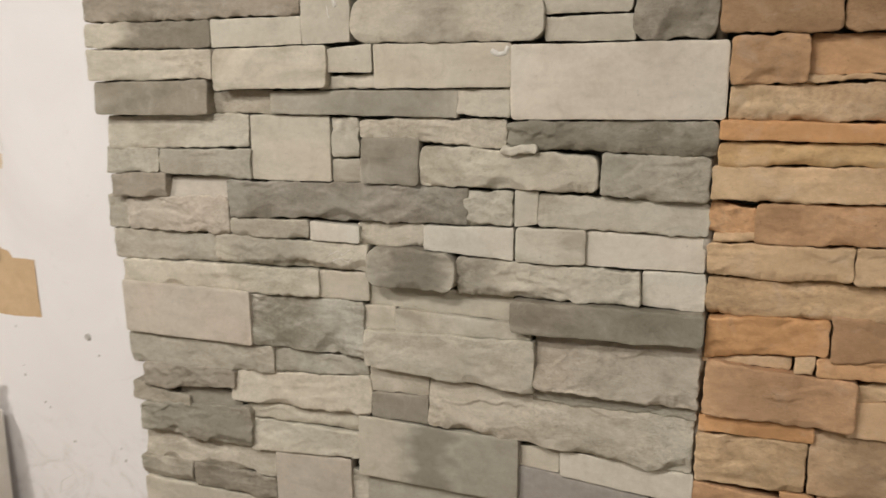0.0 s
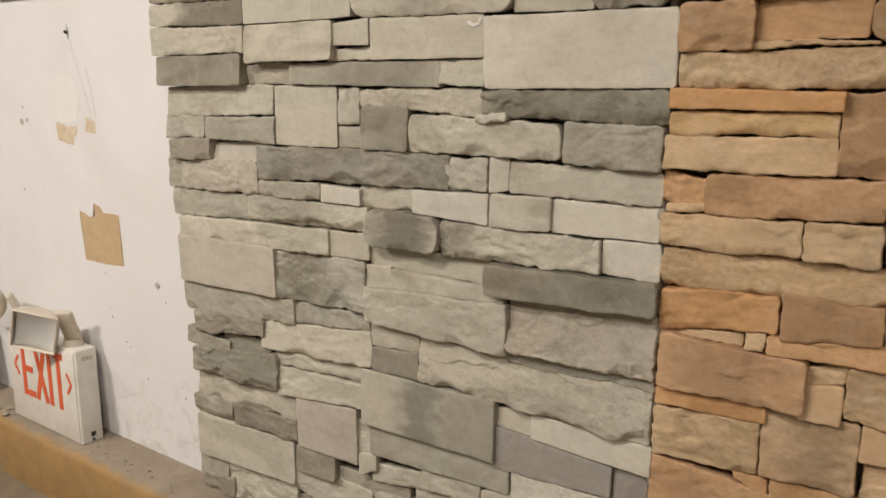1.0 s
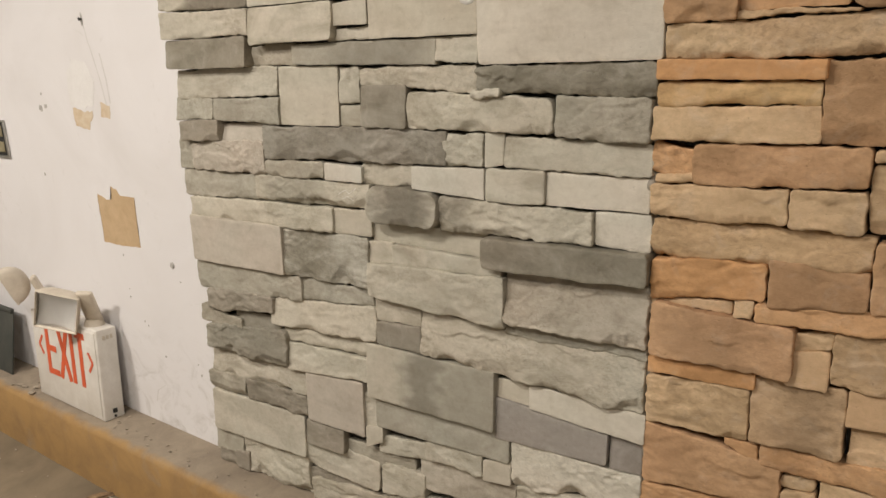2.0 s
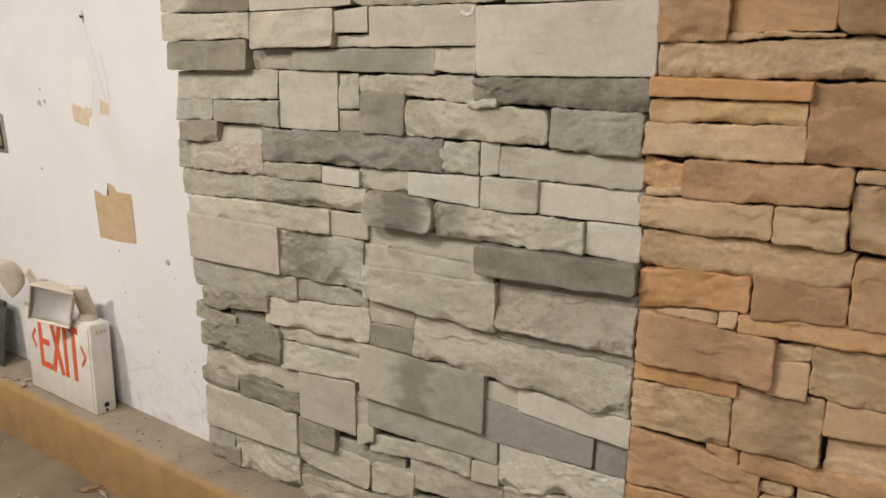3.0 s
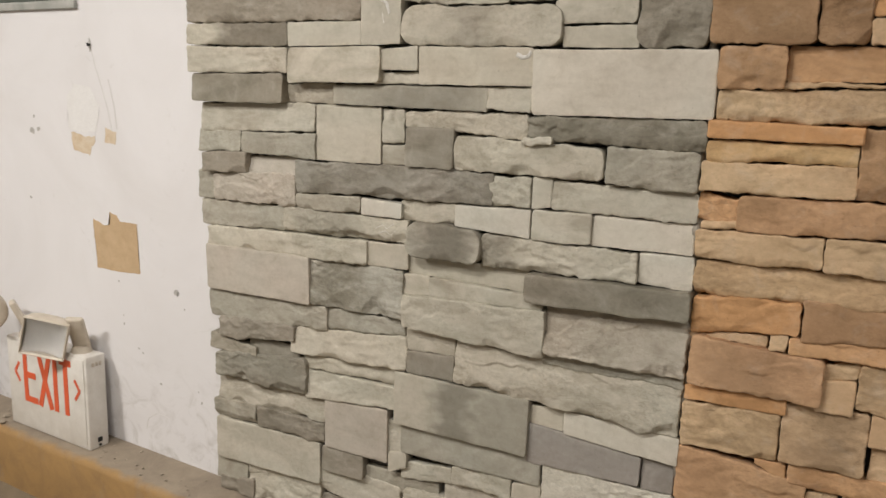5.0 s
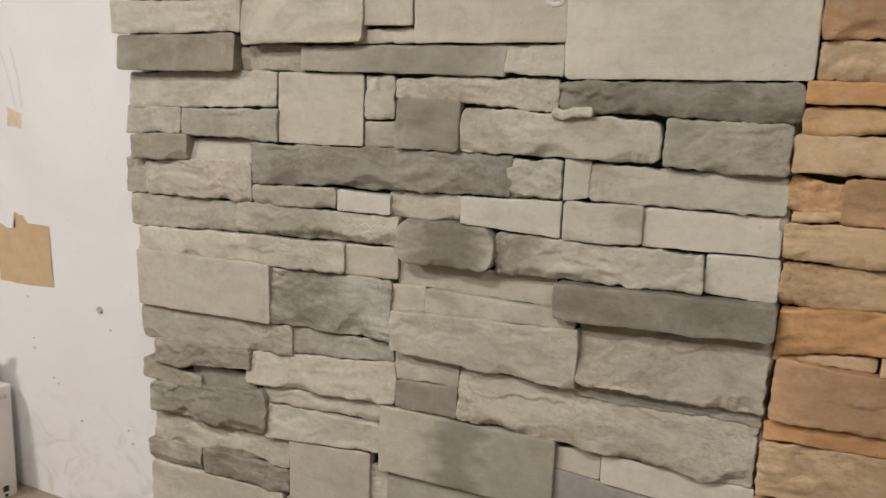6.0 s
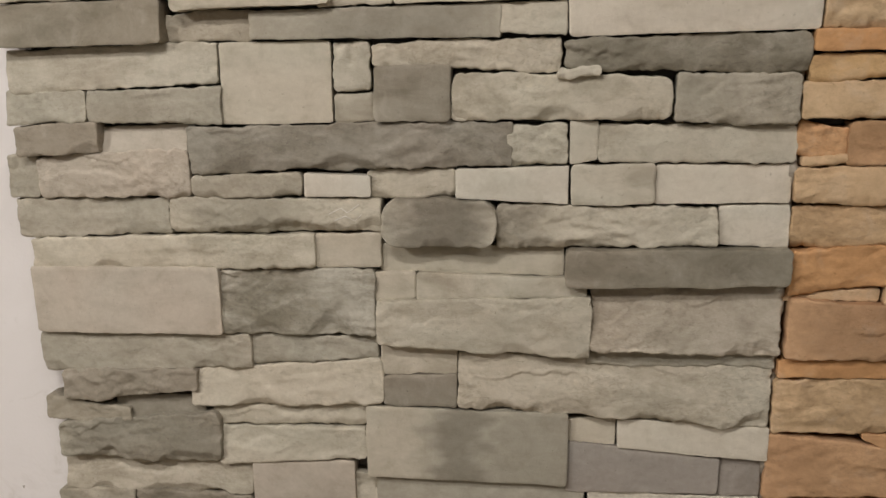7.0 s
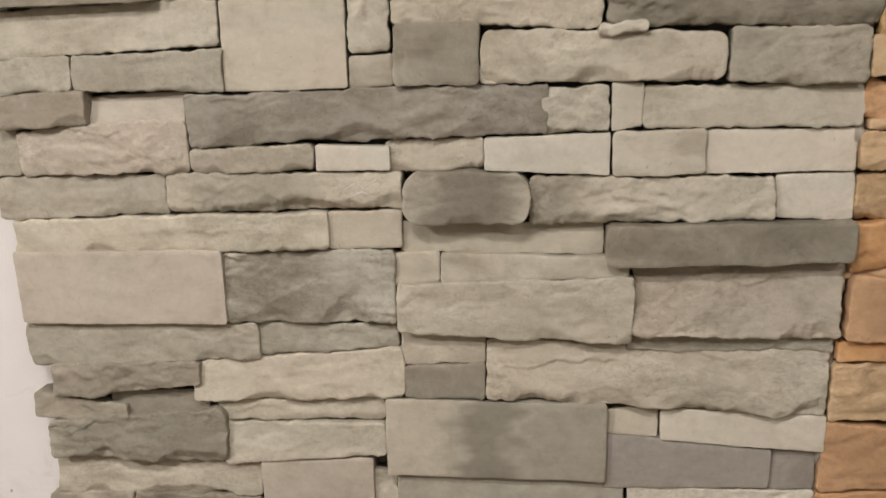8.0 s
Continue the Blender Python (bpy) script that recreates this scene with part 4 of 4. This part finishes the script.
stone(grey_panel, -0.683, -0.562, 0.298, 0.322, 0.370, 0.380, 1.194, LIGHT, 2, 0.004)
stone(grey_panel, -0.578, -0.342, 0.345, 0.368, 0.422, 0.429, 1.206, TAUPE, 2, 0.004)
stone(grey_panel, -0.414, -0.348, 0.422, 0.430, 0.467, 0.480, 1.194, LIGHT, 0, 0.003)
stone(grey_panel, -0.347, -0.089, 0.436, 0.471, 0.530, 0.534, 1.194, PALE, 3, 0.004)
stone(grey_panel, -0.948, -0.732, 0.238, 0.259, 0.276, 0.302, 1.218, STORM, 2, 0.003)
stone(grey_panel, -0.920, -0.668, 0.197, 0.198, 0.256, 0.289, 1.206, LIGHT, 3, 0.004)
stone(grey_panel, -0.668, -0.342, 0.204, 0.262, 0.301, 0.373, 1.194, MID, 3, 0.004)
stone(grey_panel, -0.341, -0.086, 0.341, 0.382, 0.436, 0.471, 1.194, LIGHT, 3, 0.004)
# wedge of stone in the open corner beside the rounded one
stone(grey_panel, -0.556, -0.528, 1.103, 1.103, 1.132, 1.110, 1.190, LIGHT, 2, 0.003)


def chalk(owner, points, width):
    """A thin white smear that follows the stone's face through the given places on the wall."""
    home = owner.location + owner.parent.location
    co = np.array([v.co[:] for v in owner.data.vertices])
    co = co[co[:, 1] < 0.02]
    bm = bmesh.new()
    rows = []
    for k in range(len(points) - 1):
        a, b = Vector(points[k]), Vector(points[k + 1])
        side = Vector((-(b - a).y, (b - a).x)).normalized()
        for n in range(8 + (k == len(points) - 2)):
            p = a.lerp(b, n / 8)
            half = width * (0.55 + 0.4 * noise.noise(Vector((p.x * 90, p.y * 90, 3.0))))
            row = []
            for e in (-1, 0, 1):
                q = p + side * half * e
                x, z = q.x - home.x, q.y - home.z
                near = np.argsort((co[:, 0] - x) ** 2 + (co[:, 2] - z) ** 2)[:4]
                row.append(bm.verts.new((x, float(co[near, 1].min()) - 0.0003 + 0.0003 * abs(e), z)))
            rows.append(row)
    for a, b in zip(rows, rows[1:]):
        for e in (0, 1):
            bm.faces.new((a[e], b[e], b[e + 1], a[e + 1])).smooth = True
    bmesh.ops.recalc_face_normals(bm, faces=bm.faces[:])
    bmesh.ops.solidify(bm, geom=bm.faces[:], thickness=0.0004)
    part("chalk_smear", bm, CHALK, owner, "thin white smear of filler")


chalk(drip_stone, [(-0.752, 1.447), (-0.742, 1.431), (-0.722, 1.427), (-0.706, 1.418), (-0.699, 1.398)], 0.006)
chalk(drip_stone, [(-0.716, 1.402), (-0.714, 1.388), (-0.711, 1.380)], 0.0018)
chalk(scratched_stone, [(-0.741, 0.965), (-0.722, 0.975), (-0.712, 0.968), (-0.695, 0.980)], 0.0012)
chalk(scratched_stone, [(-0.732, 0.956), (-0.715, 0.963), (-0.700, 0.956), (-0.690, 0.966)], 0.0012)
chalk(chipped_stone, [(-0.424, 1.322), (-0.412, 1.316), (-0.400, 1.318), (-0.396, 1.328)], 0.007)
# stones of the tan panel
stone(tan_panel, -0.087, 0.066, 1.339, 1.337, 1.477, 1.471, 1.172, UMBER, 2, 0.006)
stone(tan_panel, 0.066, 0.136, 1.337, 1.334, 1.472, 1.470, 1.184, UMBER, 3, 0.006)
stone(tan_panel, 0.134, 0.208, 1.373, 1.379, 1.454, 1.449, 1.196, ORANGE, 2, 0.004)
stone(tan_panel, 0.136, 0.213, 1.333, 1.333, 1.373, 1.378, 1.184, FAWN, 2, 0.003)
stone(tan_panel, 0.208, 0.312, 1.385, 1.381, 1.404, 1.402, 1.184, UMBER, 2, 0.003)
stone(tan_panel, 0.214, 0.317, 1.334, 1.333, 1.384, 1.380, 1.196, SAND, 2, 0.003)
stone(tan_panel, 0.208, 0.309, 1.404, 1.402, 1.448, 1.446, 1.184, FAWN, 2, 0.003)
stone(tan_panel, -0.071, 0.030, 1.269, 1.271, 1.338, 1.338, 1.172, RUSSET, 2, 0.006)
stone(tan_panel, 0.029, 0.167, 1.280, 1.282, 1.337, 1.333, 1.196, APRICOT, 1, 0.003)
stone(tan_panel, 0.026, 0.180, 1.270, 1.275, 1.283, 1.281, 1.184, SAND, 2, 0.001)
stone(tan_panel, 0.167, 0.325, 1.279, 1.275, 1.332, 1.333, 1.172, UMBER, 2, 0.018)
stone(tan_panel, -0.070, 0.346, 1.221, 1.219, 1.268, 1.277, 1.184, SAND, 3, 0.004)
stone(tan_panel, -0.079, 0.149, 1.191, 1.192, 1.221, 1.219, 1.172, ORANGE, 1, 0.002)
stone(tan_panel, -0.080, 0.144, 1.153, 1.160, 1.190, 1.191, 1.184, HONEY, 2, 0.003)
stone(tan_panel, -0.086, 0.144, 1.103, 1.107, 1.153, 1.159, 1.184, SAND, 2, 0.003)
stone(tan_panel, 0.143, 0.365, 1.110, 1.108, 1.217, 1.221, 1.184, RUSSET, 2, 0.004)
stone(tan_panel, -0.085, -0.019, 1.052, 1.055, 1.103, 1.094, 1.196, APRICOT, 3, 0.004)
stone(tan_panel, -0.080, -0.007, 1.039, 1.046, 1.054, 1.063, 1.184, SAND, 2, 0.003)
stone(tan_panel, -0.025, 0.207, 1.042, 1.052, 1.103, 1.108, 1.184, RUSSET, 2, 0.006)
stone(tan_panel, -0.086, 0.111, 0.989, 0.992, 1.039, 1.048, 1.184, SAND, 2, 0.004)
stone(tan_panel, 0.111, 0.208, 0.991, 0.993, 1.047, 1.052, 1.184, SAND, 2, 0.004)
stone(tan_panel, 0.207, 0.368, 1.089, 1.090, 1.107, 1.112, 1.184, FAWN, 2, 0.003)
stone(tan_panel, 0.208, 0.268, 0.992, 0.990, 1.088, 1.089, 1.196, SAND, 2, 0.004)
stone(tan_panel, 0.268, 0.376, 0.991, 0.998, 1.088, 1.091, 1.196, APRICOT, 2, 0.004)
stone(tan_panel, -0.084, 0.220, 0.927, 0.939, 0.988, 0.993, 1.196, OLIVE, 3, 0.004)
stone(tan_panel, -0.082, 0.091, 0.858, 0.883, 0.926, 0.938, 1.185, ORANGE, 2, 0.004)
stone(tan_panel, -0.089, 0.046, 0.847, 0.851, 0.857, 0.875, 1.199, SAND, 2, 0.002)
stone(tan_panel, 0.091, 0.220, 0.873, 0.888, 0.944, 0.942, 1.185, RUSSET, 2, 0.004, [(-0.1, 1.1, 0.35)])
stone(tan_panel, 0.220, 0.410, 0.886, 0.900, 0.986, 1.001, 1.184, RUSSET, 2, 0.004)
stone(tan_panel, -0.080, 0.134, 0.763, 0.770, 0.857, 0.847, 1.176, (0.60, 0.39, 0.235), 2, 0.006, [(0.16, 0.75, 0.35)])
stone(tan_panel, 0.046, 0.074, 0.851, 0.851, 0.879, 0.880, 1.187, SAND, 2, 0.002)
stone(tan_panel, 0.074, 0.420, 0.849, 0.861, 0.879, 0.907, 1.186, APRICOT, 2, 0.004)
stone(tan_panel, 0.128, 0.182, 0.810, 0.821, 0.840, 0.853, 1.200, SAND, 3, 0.004)
stone(tan_panel, 0.123, 0.181, 0.758, 0.762, 0.814, 0.824, 1.189, FAWN, 1, 0.004)
stone(tan_panel, 0.182, 0.430, 0.773, 0.773, 0.851, 0.862, 1.188, SAND, 3, 0.004)
stone(tan_panel, -0.084, 0.085, 0.732, 0.741, 0.762, 0.768, 1.190, ORANGE, 1, 0.003)
stone(tan_panel, -0.086, 0.077, 0.643, 0.652, 0.731, 0.741, 1.192, SAND, 3, 0.005)
stone(tan_panel, 0.077, 0.207, 0.658, 0.662, 0.762, 0.772, 1.191, (0.60, 0.435, 0.28), 2, 0.005, [(0.36, 0.95, 0.45)])
stone(tan_panel, 0.206, 0.313, 0.717, 0.729, 0.773, 0.772, 1.190, FAWN, 1, 0.003)
stone(tan_panel, 0.313, 0.421, 0.722, 0.720, 0.772, 0.773, 1.202, OLIVE, 2, 0.004)
stone(tan_panel, 0.210, 0.448, 0.645, 0.658, 0.717, 0.743, 1.204, SAND, 3, 0.005)
stone(tan_panel, -0.089, 0.128, 0.532, 0.551, 0.644, 0.627, 1.194, RUSSET, 2, 0.006)
stone(tan_panel, 0.039, 0.094, 0.640, 0.619, 0.652, 0.651, 1.193, APRICOT, 2, 0.002)
stone(tan_panel, 0.094, 0.335, 0.619, 0.624, 0.658, 0.666, 1.193, APRICOT, 2, 0.004)
stone(tan_panel, 0.125, 0.173, 0.587, 0.592, 0.613, 0.621, 1.206, SAND, 3, 0.004)
stone(tan_panel, 0.129, 0.180, 0.502, 0.503, 0.589, 0.596, 1.194, FAWN, 2, 0.004)
stone(tan_panel, 0.180, 0.362, 0.522, 0.524, 0.620, 0.623, 1.194, SAND, 2, 0.004)
stone(tan_panel, -0.091, 0.130, 0.428, 0.453, 0.531, 0.550, 1.194, APRICOT, 2, 0.004)

# lower courses next to the kerb, and the upper courses above
rng = random.Random(21)


def fill(owner, x0, x1, z0, z1, tones, h0=0.045, h1=0.075):
    z = z0
    while z < z1 - 0.02:
        h = min(rng.uniform(h0, h1), z1 - z)
        if z1 - z - h < 0.02:
            h = z1 - z
        x = x0
        while x < x1 - 0.03:
            w = min(rng.uniform(0.10, 0.3), x1 - x)
            if x1 - x - w < 0.06:
                w = x1 - x
            stone(owner, x, x + w, z, z, z + h, z + h, rng.choice((1.176, 1.184, 1.196)), rng.choice(tones), rng.choice((1, 2, 3)), 0.006)
            x += w
        z += h


fill(grey_panel, -0.650, -0.330, 0.197, 0.245, (LIGHT, MID, COOL))
fill(grey_panel, -0.330, -0.085, 0.197, 0.375, (LIGHT, MID, PALE))
fill(tan_panel, -0.085, 0.33, 0.197, 0.455, (SAND, RUSSET, APRICOT, FAWN))
fill(tan_panel, 0.133, 0.33, 0.456, 0.527, (SAND, RUSSET))
fill(tan_panel, -0.085, 0.30, 1.458, 1.53, (SAND, RUSSET, APRICOT, FAWN))
